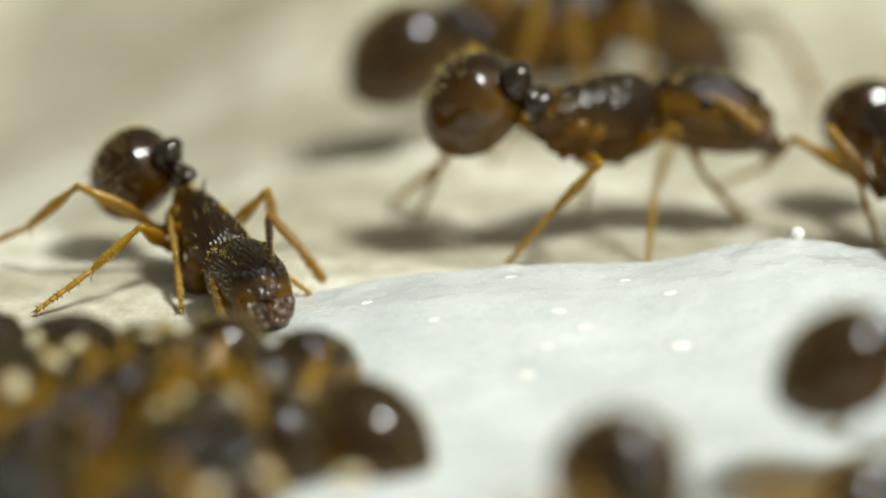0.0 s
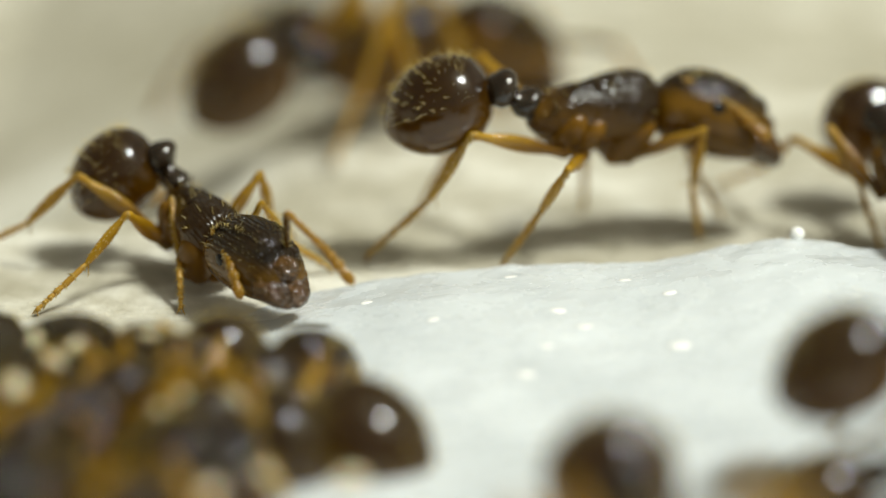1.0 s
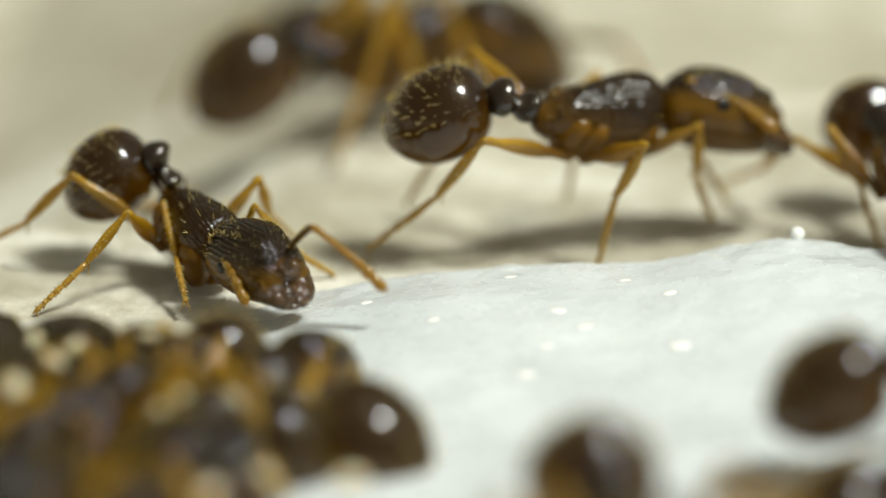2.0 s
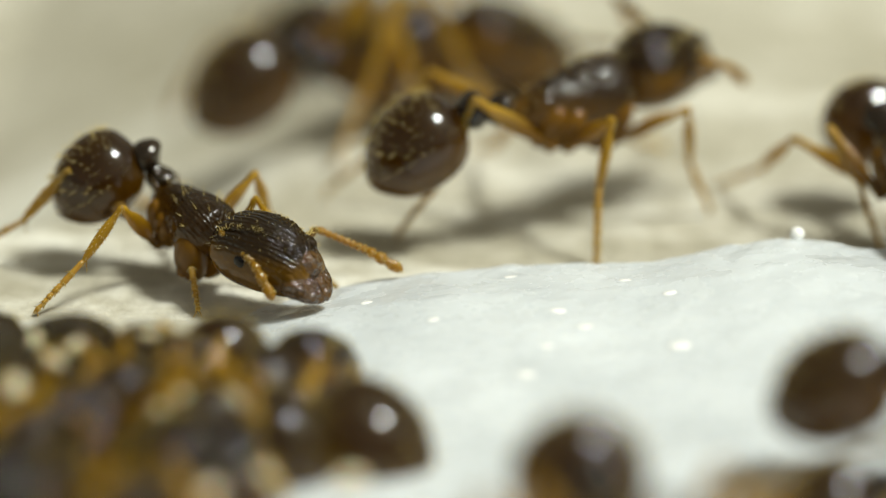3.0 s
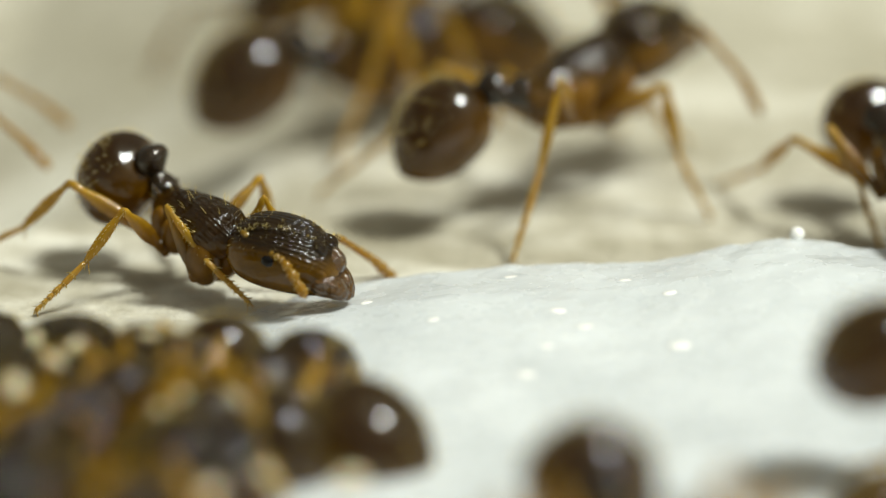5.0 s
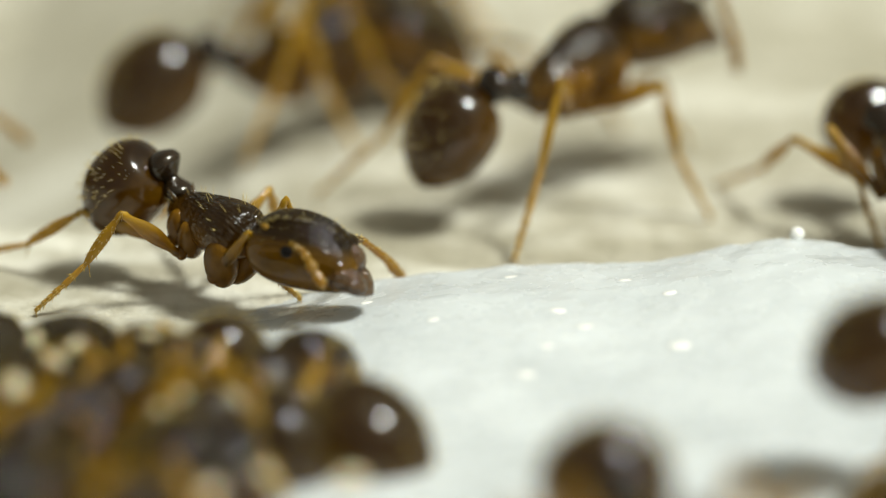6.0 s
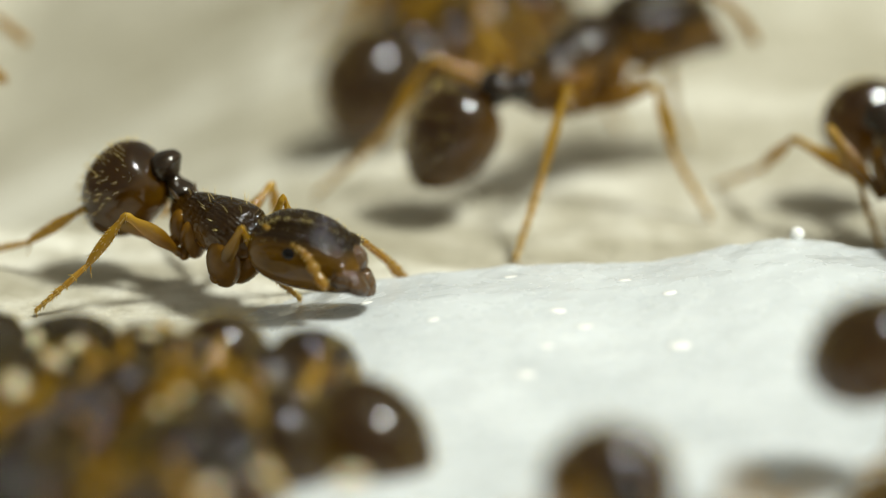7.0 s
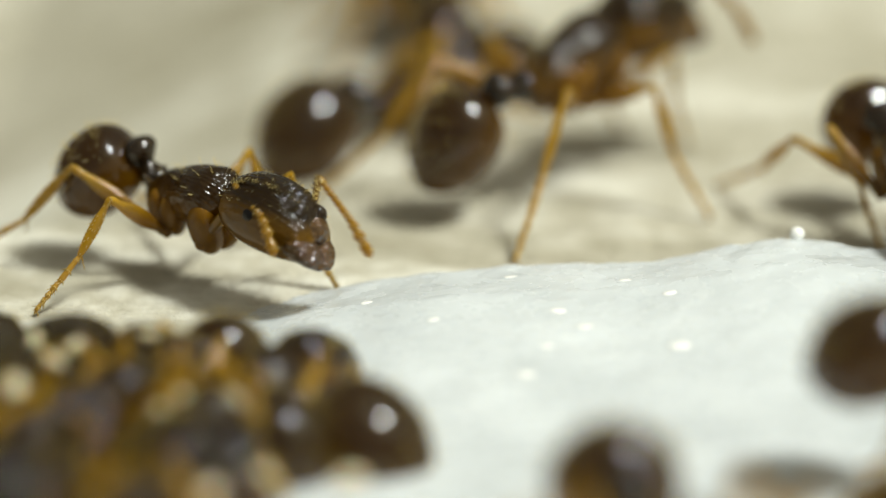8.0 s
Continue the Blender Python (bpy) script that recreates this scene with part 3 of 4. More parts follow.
def ant_thing(label, group="ants at the food"):
    """One worker ant in its parts; its pose is set afterwards."""
    root = tagged(new("ant"), label, "ant", group)
    meso = part("mesosoma", mesosoma_mesh(), M_BODY, root, "dark brown ridged thorax")
    hairs_on(meso, 40, 0.13, 3, lambda c, n: n.z > 0.35 and -0.8 < c.x < 0.65, parent=meso)
    head = part("head", head_mesh(), M_HEAD, root, "dark brown head with fine ridges")
    hairs_on(head, 110, 0.075, 5, lambda c, n: n.z > 0.05 and 0.05 < c.x < 1.15, (0.3, 0, 0), 0.0028, parent=head)
    part("clypeus", ball(bmesh.new(), (1.17, 0, 0.03), (0.20, 0.22, 0.19), 24, 14), M_MANDIBLE, head, "shiny ridged plate above the jaws")
    for side in (1, -1):
        bm = bmesh.new()
        ball(bm, (0.57, 0.412 * side, 0.03), (0.100, 0.050, 0.084), 18, 12)
        ledge = part("frontal_ridge", frontal_ridge_mesh(side), M_HEAD, head, "notched ledge over the antenna groove")
        hairs_on(ledge, 60, 0.055, 31, lambda c, n: n.z > 0.1, (0.5, 0, 0.2), 0.0050, parent=head)
        part("frontal_lobe", ball(bmesh.new(), (1.05, 0.20 * side, 0.20), (0.14, 0.09, 0.11)), M_HEAD, head)
        part("cheek", ball(bmesh.new(), (1.10, 0.30 * side, -0.06), (0.16, 0.07, 0.12)), M_HEAD, head)
        part("eye", bm, M_EYE, head, "black compound eye")
        bm = mandible_mesh()
        if side < 0:
            bmesh.ops.scale(bm, vec=(1, -1, 1), verts=bm.verts)
            bmesh.ops.reverse_faces(bm, faces=bm.faces)
        part("mandible", bm, M_MANDIBLE, head, "reddish brown toothed mandible")["side"] = side
        part("scape", bristly(scape_mesh(), 60, 0.05, 23), M_SCAPE, head, "amber antenna base")["side"] = side
        part("funiculus", funiculus_mesh(), M_ANTENNA, head, "beaded amber antenna lash")["side"] = side
        part("club", club_mesh(), M_ANTENNA, head, "thicker amber antenna tip")["side"] = side
    part("petiole", petiole_mesh(), M_NODE, root)
    part("postpetiole", postpetiole_mesh(), M_NODE, root)
    gaster = part("gaster", gaster_mesh(), M_GASTER, root, "glossy dark brown abdomen")
    hairs_on(gaster, 230, 0.115, 7, lambda c, n: n.z > 0.2 and c.x > 0.1, (0.3, 0, 0), 0.0034, parent=gaster)
    for pair, side in LEGS:
        leg = part("leg", coxa_mesh(side, pair), M_COXA, root)
        leg["pair"], leg["side"] = pair, side
        f, t, s = LENGTHS[pair]
        part("femur", femur_mesh(f, 0.78 if pair == "front" else 0.92), M_FEMUR, leg, "translucent amber thigh")
        part("tibia", bristly(tibia_mesh(t, 0.72 if pair == "front" else 0.86), 60, 0.045, 11), M_LEG, leg, "translucent amber shin")
        part("tarsus", bristly(tarsus_mesh(s), 120, 0.055, 13), M_TARSUS, leg, "jointed golden foot with short bristles")
    return root


def in_metres(m):
    m = m.copy()
    m.translation = m.translation * MM
    return m


def joints(root, state):
    """Each part of an ant and its pose in its parent's space, in millimetres."""
    trunk = trunk_joints(state["head"], state["tail"])
    back_home = state["body"].inverted()
    for ob in root.children:
        kind = ob.name.split(".")[0]
        if kind in trunk:
            yield ob, trunk[kind]
        if kind == "head":
            feel = {side: antenna_joints(side, *state["feelers"][side], state["bend"][side]) for side in (1, -1)}
            for sub in ob.children:
                k = sub.name.split(".")[0]
                if k in ("scape", "funiculus", "club"):
                    yield sub, feel[sub["side"]][k]
                elif k == "mandible":
                    yield sub, jaw_joint(sub["side"], state["gape"])
        if kind == "leg":
            key = (ob["pair"], ob["side"])
            way = leg_joints(*key, back_home @ state["feet"][key], *state["lift"].get(key, ()))
            for sub in ob.children:
                yield sub, way[sub.name.split(".")[0]]


def settle(root, state):
    """Put an ant that keeps still into its pose."""
    root.matrix_basis = in_metres(state["body"])
    for ob, m in joints(root, state):
        ob.matrix_basis = in_metres(m)


def state_at(plan, t):
    """The whole pose of an ant at t seconds from its plan of rows."""
    m = body_matrix(*glide(plan["body"], t)) @ Matrix.Scale(plan["size"], 4)
    feel = {s: tuple(glide(plan["feelers"][s], t)[i:i + 2] for i in (0, 2)) for s in (1, -1)}
    if "stands" not in plan:
        spots = [(r[0], stance(body_matrix(*r[1:]) @ Matrix.Scale(plan["size"], 4), plan.get("wide", 1.0))) for r in plan["body"]]
        plan["stands"] = {key: [(time, *spot[key]) for time, spot in spots] for key in LEGS}
        plan["stands"].update(plan.get("feet", {}))
    feet = {key: Vector(glide(plan["stands"][key], t)) for key in LEGS}
    return {"body": m, "head": glide(plan["head"], t), "tail": glide(plan["tail"], t), "feelers": feel, "gape": glide(plan["gape"], t)[0] if "gape" in plan else 8.0, "feet": feet,
            "lift": {key: tuple(glide(rows, t)) if isinstance(rows, list) else rows for key, rows in plan.get("lift", {}).items()}, "bend": plan.get("bend", {1: (0, -8), -1: (0, -8)})}


def enact(root, plan, step=0.1):
    """Key an ant and its moving parts along its plan."""
    times = [round(step * k, 3) for k in range(int(8.0 / step) + 1)]
    tracks = {root: []}
    root.scale = [plan["size"]] * 3
    for t in times:
        s = state_at(plan, t)
        tracks[root].append((t, in_metres(s["body"])))
        for ob, m in joints(root, s):
            tracks.setdefault(ob, []).append((t, in_metres(m)))
    for ob, rows in tracks.items():
        if all((rows[0][1].translation - m.translation).length < 1e-7 and rows[0][1].to_quaternion().rotation_difference(m.to_quaternion()).angle < 1e-3 for _, m in rows):
            ob.matrix_basis = rows[0][1]
        else:
            walk(ob, rows)


# ---- rows of the ants: seconds, x, y, z in millimetres, yaw and pitch in degrees; head and tail turns; feeler turns ----
BITER_BODY = [(0, -2.73, -0.56, 0.62, -66, -31, -6), (0.5, -2.77, -0.49, 0.69, -64, -26, -2), (1, -2.83, -0.58, 0.78, -65, -17, -1), (1.5, -2.85, -0.68, 0.76, -62, -20, -2), (1.7, -2.85, -0.68, 0.76, -62, -20, -2), (2.8, -2.92, -0.66, 0.85, -59, -17, -0), (3, -2.92, -0.68, 0.85, -59, -17, -0), (3.5, -2.89, -0.42, 0.72, -63, -17, 2), (4, -2.93, -0.53, 0.73, -58, -16, 0), (4.5, -2.88, -0.85, 0.86, -53, -17, 4), (4.7, -2.88, -0.85, 0.86, -53, -17, 4), (5.8, -2.61, -1.30, 0.98, -51, -13, 0), (6, -2.61, -1.30, 0.98, -51, -13, 0), (6.5, -2.58, -1.23, 0.95, -51, -13, 1), (7.3, -2.60, -1.20, 0.95, -51, -13, 1), (7.4, -2.61, -1.20, 0.95, -51, -13, 1), (7.5, -2.65, -1.15, 0.95, -51, -14, 1), (7.6, -2.70, -1.52, 1.20, -49, -6, 5), (7.8, -2.81, -0.76, 1.12, -48, -1, 2), (8, -2.90, -0.58, 1.10, -48, -1, 5)]
BITER_HEAD = [(0, -9, 35, 13), (0.5, -7, 26, 11), (1, 11, 16, -8), (1.5, 6, 23, 2), (1.7, 6, 23, 2), (2.8, 24, 10, -5), (3, 26, 10, -8), (3.5, 38, 7, -18), (4, 37, 7, -20), (4.5, 36, 4, -15), (4.7, 36, 4, -15), (5.8, 31, 6, -21), (6, 31, 6, -21), (6.5, 31, 6, -18), (7.3, 31, 5, -20), (7.4, 31, 5, -20), (7.5, 29, 5, -21), (7.6, 31, 4, -37), (7.8, 34, -3, -33), (8, 10, -9, -19)]
BITER_TAIL = [(0, 57, 45, -70), (0.5, 66, 64, -56), (1, 67, 65, -44), (1.5, 62, 64, -48), (1.7, 62, 64, -48), (2.8, 73, 66, -41), (3, 73, 66, -42), (3.5, 39, 69, -59), (4, 23, 71, -64), (4.5, 24, 73, -59), (4.7, 24, 73, -59), (5.8, 37, 70, -55), (6, 37, 70, -55), (6.5, 42, 69, -55), (7.3, 43, 71, -52), (7.4, 43, 72, -52), (7.5, 43, 72, -50), (7.6, 34, 81, -41), (7.8, 27, 77, -37), (8, 31, 79, -38)]
BITER_FEELER = [(0, -10, 66, 21, -33), (0.5, -3, 63, 18, -36), (1, -40, 49, 37, -36), (1.5, -35, 47, 37, -42), (1.7, -35, 47, 37, -42), (2.8, 114, -7, 24, -16), (3, 114, -7, 24, -16), (3.5, 99, -7, 20, -9), (4, 97, -7, 48, -17), (4.5, 95, -12, 50, -31), (4.7, 95, -12, 50, -31), (5.8, 95, -2, 75, -22), (6, 95, -2, 75, -22), (6.5, 97, -7, 72, -26), (7.4, 94, -3, 71, -25), (7.5, 93, 5, 71, -25), (7.6, 85, 14, 77, -9), (7.8, 78, 10, 67, -23), (8, 127, 18, 23, -37)]
WALKER_BODY = [(0, 1.85, 1.08, 1.61, 41, -15, 27), (0.5, 1.81, 0.65, 1.80, 39, -14, 24), (1, 1.84, 0.65, 1.77, 33, -13, 18), (1.5, 1.90, 0.53, 1.75, 34, -13, 26), (1.7, 1.90, 0.53, 1.75, 34, -13, 26), (2.8, 1.89, 1.42, 1.65, 29, -8, 13), (3, 1.58, 1.46, 1.65, 36, -6, 13), (3.5, 1.30, 2.02, 1.60, 54, -2, -11), (4, 1.61, 2.16, 1.57, 44, -8, -8), (4.5, 1.62, 2.40, 1.57, 48, -6, -7), (4.7, 1.62, 2.40, 1.57, 48, -6, -7), (5.8, 1.56, 2.64, 1.71, 52, 1, -4), (6, 1.56, 2.64, 1.71, 52, 1, -4), (6.5, 1.57, 2.87, 1.62, 53, -0, -2), (8, 1.58, 3.12, 1.63, 55, 2, -1)]
WALKER_HEAD = [(0, -36, 19, -37), (0.5, -27, 8, -40), (1, -22, 0, -36), (1.5, -25, 8, -45), (1.7, -25, 8, -45), (2.8, 11, 7, -15), (3, 20, 3, -13), (3.5, 24, 33, -2), (4, 25, 15, -1), (4.5, 13, 10, -1), (4.7, 13, 10, -1), (5.8, -16, -2, 0), (6, -16, -2, 0), (6.5, -31, 1, 0), (8, -10, -6, 0)]
WALKER_TAIL = [(0, -84, 42, -73), (0.5, -47, 31, -49), (1, -36, 32, -42), (1.5, -36, 25, -46), (1.7, -36, 25, -46), (2.8, -19, 10, -39), (3, -21, 11, -43), (3.5, -47, 37, -38), (4, -42, 18, -39), (4.5, -43, 26, -36), (4.7, -43, 26, -36), (5.8, -37, 29, -44), (6, -37, 29, -44), (6.5, -40, 25, -45), (8, -37, 19, -45)]
WALKER_FEELER = [(3, 140, 7, -4, -23), (4, 108, -2, 81, -8), (4.5, 136, -9, 94, -40), (6, 106, 31, -4, -68), (6.5, 106, 31, -25, -38), (8, 116, 33, 7, -41)]
PASSER_BODY = [(0, 1.41, 5.78, 1.32, 28, 0), (0.1, 0.85, 5.78, 1.32, 28, 0), (0.2, -0.14, 5.78, 1.32, 28, 0), (0.3, -0.51, 5.78, 1.21, 28, 0), (0.5, -0.65, 5.78, 0.94, 28, 0), (1.5, -0.58, 5.78, 1.07, 28, 0), (3, -0.58, 5.78, 0.96, 28, 0), (3.5, -0.40, 5.78, 1.18, 28, 0), (4.6, -0.29, 5.78, 1.03, 28, 0), (6, -1.72, 5.78, 0.96, 28, 0), (6.5, -1.08, 5.78, 1.22, 28, 0), (6.8, 0.24, 6.17, 0.77, 25, 0), (7, 0.35, 6.87, 0.87, 55, 0), (7.5, -0.22, 6.67, 0.73, 65, 0), (8, -0.16, 5.81, 0.48, 45, 0)]
FAR_BODY = [(0, 1.53, 7.84, 0.65, 160, 0), (0.1, 0.81, 7.84, 0.61, 160, 0), (0.2, 0.04, 7.84, 0.57, 160, 0), (0.3, -0.45, 7.84, 0.54, 160, 0), (0.5, -0.83, 7.84, 0.52, 160, 0), (1, -0.83, 7.84, 0.47, 160, 0), (1.5, -0.70, 7.84, 0.48, 160, 0), (2.9, -0.59, 7.84, 0.52, 160, 0), (3.5, -0.67, 7.84, 0.64, 160, 0), (4.1, -0.85, 7.84, 0.76, 160, 0), (4.5, -0.81, 7.84, 0.95, 160, 0), (4.7, -0.85, 7.84, 0.95, 160, 0), (5.9, -0.93, 8.93, 0.83, 112, 0), (6.3, -0.72, 8.93, 0.78, 112, 0), (7.2, -0.28, 9.03, 0.81, 100, 0), (8, -0.35, 9.03, 0.78, 100, 0)]
EDGE_BODY = [(0, 5.53, 0.28, 1.23, -78, 0)]
FORE_BODY = [(0, 2.28, -11.73, 1.33, -78, 0), (0.5, 2.32, -11.73, 1.31, -78, 0), (1, 2.20, -11.73, 1.28, -78, 0), (1.5, 2.09, -11.73, 1.26, -78, 0), (1.7, 2.06, -11.73, 1.26, -78, 0), (2.9, 1.88, -11.73, 1.30, -78, 0), (3.5, 1.93, -11.73, 1.28, -78, 0), (4.5, 1.96, -11.73, 1.24, -78, 0), (4.7, 1.97, -11.73, 1.24, -78, 0), (5.9, 2.11, -11.73, 1.22, -78, 0), (6.3, 2.27, -11.73, 1.22, -78, 0), (6.7, 2.19, -11.73, 1.19, -78, 0), (7.3, 2.19, -11.73, 1.17, -78, 0), (8, 2.23, -11.73, 1.20, -78, 0)]
SIDE_BODY = [(0, 6.28, -7.20, 1.81, 8, 0), (1, 6.28, -7.20, 1.81, 8, 0), (1.5, 6.20, -7.20, 1.57, 8, 0), (1.7, 6.20, -7.20, 1.56, 8, 0), (2.9, 6.28, -7.50, 1.55, 0, 0), (3.3, 6.22, -7.65, 1.61, -4, 0), (3.6, 6.23, -7.88, 1.66, -10, 0), (3.9, 6.30, -8.38, 1.73, -24, 0), (4.1, 6.30, -8.38, 1.77, -24, 0), (4.5, 6.48, -8.45, 1.89, -26, 0), (6, 6.44, -8.45, 1.95, -26, 0), (6.7, 6.41, -8.45, 1.95, -26, 0), (8, 6.39, -8.45, 1.94, -26, 0)]
CORNER_BODY = [(0, 5.87, -7.65, 0.45, 20, 0), (1, 5.58, -7.65, 0.57, 20, 0), (1.7, 5.81, -7.65, 0.45, 20, 0), (3, 5.64, -7.65, 0.45, 20, 0), (4, 5.93, -7.65, 0.32, 20, 0), (6, 6.28, -7.65, 0.39, 20, 0), (8, 6.28, -7.65, 0.32, 20, 0)]
PILE1 = [(0, -2.86, -5.22, 0.51, 150, 0)]
PILE2 = [(0, -2.5, -6.92, 0.77, -75, 0)]
PILE3 = [(0, -3.22, -6.24, 0.8, -120, 0)]
PILE4 = [(0, -4.17, -7.45, 0.69, -100, 0)]
PILE5 = [(0, -2.86, -6.97, 0.59, -75, 0)]
PILE6 = [(0, -4.43, -5.14, 0.52, 120, 0)]
PILE7 = [(0, -3.17, -5.48, 0.61, 140, 0)]
PILE9 = [(0, -4.47, -6.41, 0.55, 100, 0)]
PILE10 = [(0, -4.46, -6.06, 0.61, 100, 0)]
PILE11 = [(0, -3, -9.54, 0.75, -100, 0)]
LEFT_BODY = [(0, -9.82, 2.62, 1.45, 0, 0), (3.1, -9.75, 2.62, 1.45, 0, 0), (3.4, -8, 2.62, 1.38, 0, 0), (3.6, -8, 2.62, 1.38, 0, 0), (3.9, -9.12, 2.62, 1.53, 0, 0), (4.2, -8.69, 2.62, 1.75, 0, 0), (4.5, -7.6, 2.62, 1.78, 0, 0), (4.7, -7.6, 2.62, 1.78, 0, 0), (5.3, -8.27, 2.62, 1.53, 0, 0), (6, -8.42, 2.62, 1.45, 0, 0), (6.5, -8.39, 2.62, 2.51, 0, 0), (7.5, -8.45, 2.62, 2.84, 0, 0), (8, -8.94, 2.62, 2.77, 0, 0)]
PILE8 = [(0, -1.99, -5.86, 0.61, 60, 0)]
BROOD = [(-4.27, -7.90, 0.90, 0.46), (-4.48, -7.00, 1.09, 0.40), (-4.14, -6.00, 1.00, 0.26), (-2.68, -7.00, 0.96, 0.30), (-2.20, -7.10, 1.00, 0.26), (-3.97, -5.40, 0.96, 0.22), (-3.17, -5.30, 1.05, 0.20), (-0.95, -8.40, 0.60, 0.34), (-2.37, -8.80, 0.63, 0.30), (-4.40, -5.30, 1.00, 0.22), (-2.97, -7.20, 0.91, 0.22), (-3.75, -7.00, 0.87, 0.20), (-1.84, -8.50, 0.70, 0.25), (-4.44, -8.00, 0.75, 0.30)]
BITER_MID_R = [(0, -4.68, -1.64, 0.00)]
BITER_HIND_R = [(0, -5.75, 0.30, 0.00)]
BITER_FRONT_R = [(0, -3.02, -1.56, 0.00), (1.7, -3.02, -1.56, 0.00), (2.2, -2.90, -1.91, 0.25), (2.8, -2.82, -1.64, 0.00), (3.4, -2.82, -1.64, 0.00), (3.55, -2.60, -2.11, 0.25), (3.7, -2.42, -1.64, 0.00), (4.7, -2.42, -1.64, 0.00), (5.2, -2.03, -1.91, 0.25), (5.6, -1.66, -1.33, 0.03), (7.35, -1.66, -1.33, 0.03), (7.45, -1.98, -1.54, 0.00), (7.62, -1.98, -1.50, 0.00), (7.8, -1.84, -0.52, 0.35), (8, -1.75, -0.36, 0.40)]
BITER_FRONT_L = [(0, -1.55, -1.05, 0.00), (0.5, -1.65, -1.15, 0.00), (0.7, -1.47, -0.99, 0.20), (0.85, -1.32, -0.18, 0.00), (1.7, -1.32, -0.18, 0.00), (2.5, -1.24, -0.86, 0.00), (8, -1.24, -0.86, 0.00)]
BITER_MID_L = [(0, -1.79, 0.91, 0.00)]
BITER_HIND_L = [(0, -3.97, 2.85, 0.00)]
WALKER_HIND_R = [(0, -0.65, 2.13, 0.00), (0.6, -0.65, 2.26, 0.00), (0.78, -0.80, 0.77, 0.30), (0.95, -0.90, 0.25, 0.00), (1.7, -0.90, 0.25, 0.00), (2.3, -0.83, 0.23, 0.20), (2.8, -0.69, 0.77, 0.00), (3, -0.54, 1.06, 0.00), (3.48, -0.50, 1.19, 0.00), (3.54, 0.11, 0.56, 0.30), (3.62, 0.81, 0.13, 0.00), (8, 0.86, 0.13, 0.00)]
WALKER_MID_R = [(0, 0.76, 0.01, 0.00), (1.05, 0.71, -0.03, 0.00), (1.12, 1.24, 0.14, 0.30), (1.2, 1.83, 0.07, 0.00), (3.1, 1.80, 0.05, 0.00), (3.25, 2.32, 0.35, 0.30), (3.42, 2.75, 1.02, 0.00), (3.6, 2.75, 1.02, 0.00), (3.75, 2.97, 1.27, 0.20), (3.9, 3.23, 1.74, 0.00), (8, 3.23, 1.74, 0.00)]
WALKER_FRONT_R = [(0, 2.41, 0.13, 0.00), (0.1, 2.57, 0.81, 0.50), (0.2, 3.06, 1.02, 0.00), (1.7, 3.06, 1.02, 0.00), (2.3, 3.46, 1.62, 0.30), (2.8, 3.76, 3.14, 0.00), (2.9, 3.49, 2.28, 0.30), (3, 3.24, 2.00, 0.00), (3.2, 3.24, 2.00, 0.00), (3.5, 2.68, 3.45, 0.10), (3.8, 3.09, 4.68, 0.00), (8, 3.09, 4.68, 0.00)]
WALKER_FRONT_L = [(0, 3.65, 1.53, 0.00), (0.2, 3.65, 1.53, 0.00), (0.3, 3.51, 1.34, 0.25), (0.4, 3.37, 1.70, 0.00), (1.7, 3.37, 1.70, 0.00), (2.3, 3.49, 2.28, 0.30), (2.8, 3.29, 3.64, 0.00), (3.3, 2.28, 5.27, 0.00), (8, 2.28, 5.27, 0.00)]
WALKER_MID_L = [(0, 1.70, 2.08, 0.00), (1.7, 1.70, 2.08, 0.00), (2.3, 1.15, 2.28, 0.30), (3, 0.40, 4.33, 0.00), (8, 0.40, 4.33, 0.00)]
WALKER_HIND_L = [(0, -0.30, 1.87, 0.00), (1.7, -0.30, 1.87, 0.00), (2.3, -0.71, 1.62, 0.30), (3, -1.45, 2.63, 0.00), (8, -1.56, 2.57, 0.00)]
EDGE_HIND_R = [(0, 3.40, 2.96, 0.00)]
EDGE_MID_R = [(0, 5.20, 0.56, 0.00)]
EDGE_FRONT_R = [(0, 6.00, 0.91, 0.00)]


# ---- the ants' poses ----
FOLDED = [(0.0, 172, 5, 14, -17)]
EASE = [(0.0, 60, 18, 10, -35)]


def plan_of(body, size=1.0, head=((0.0, 0, -25, 0),), tail=((0.0, 0, 40, -25),), left=EASE, right=EASE, **more):
    return {"body": list(body), "size": size, "head": list(head), "tail": list(tail), "feelers": {1: list(left), -1: list(right)}, **more}


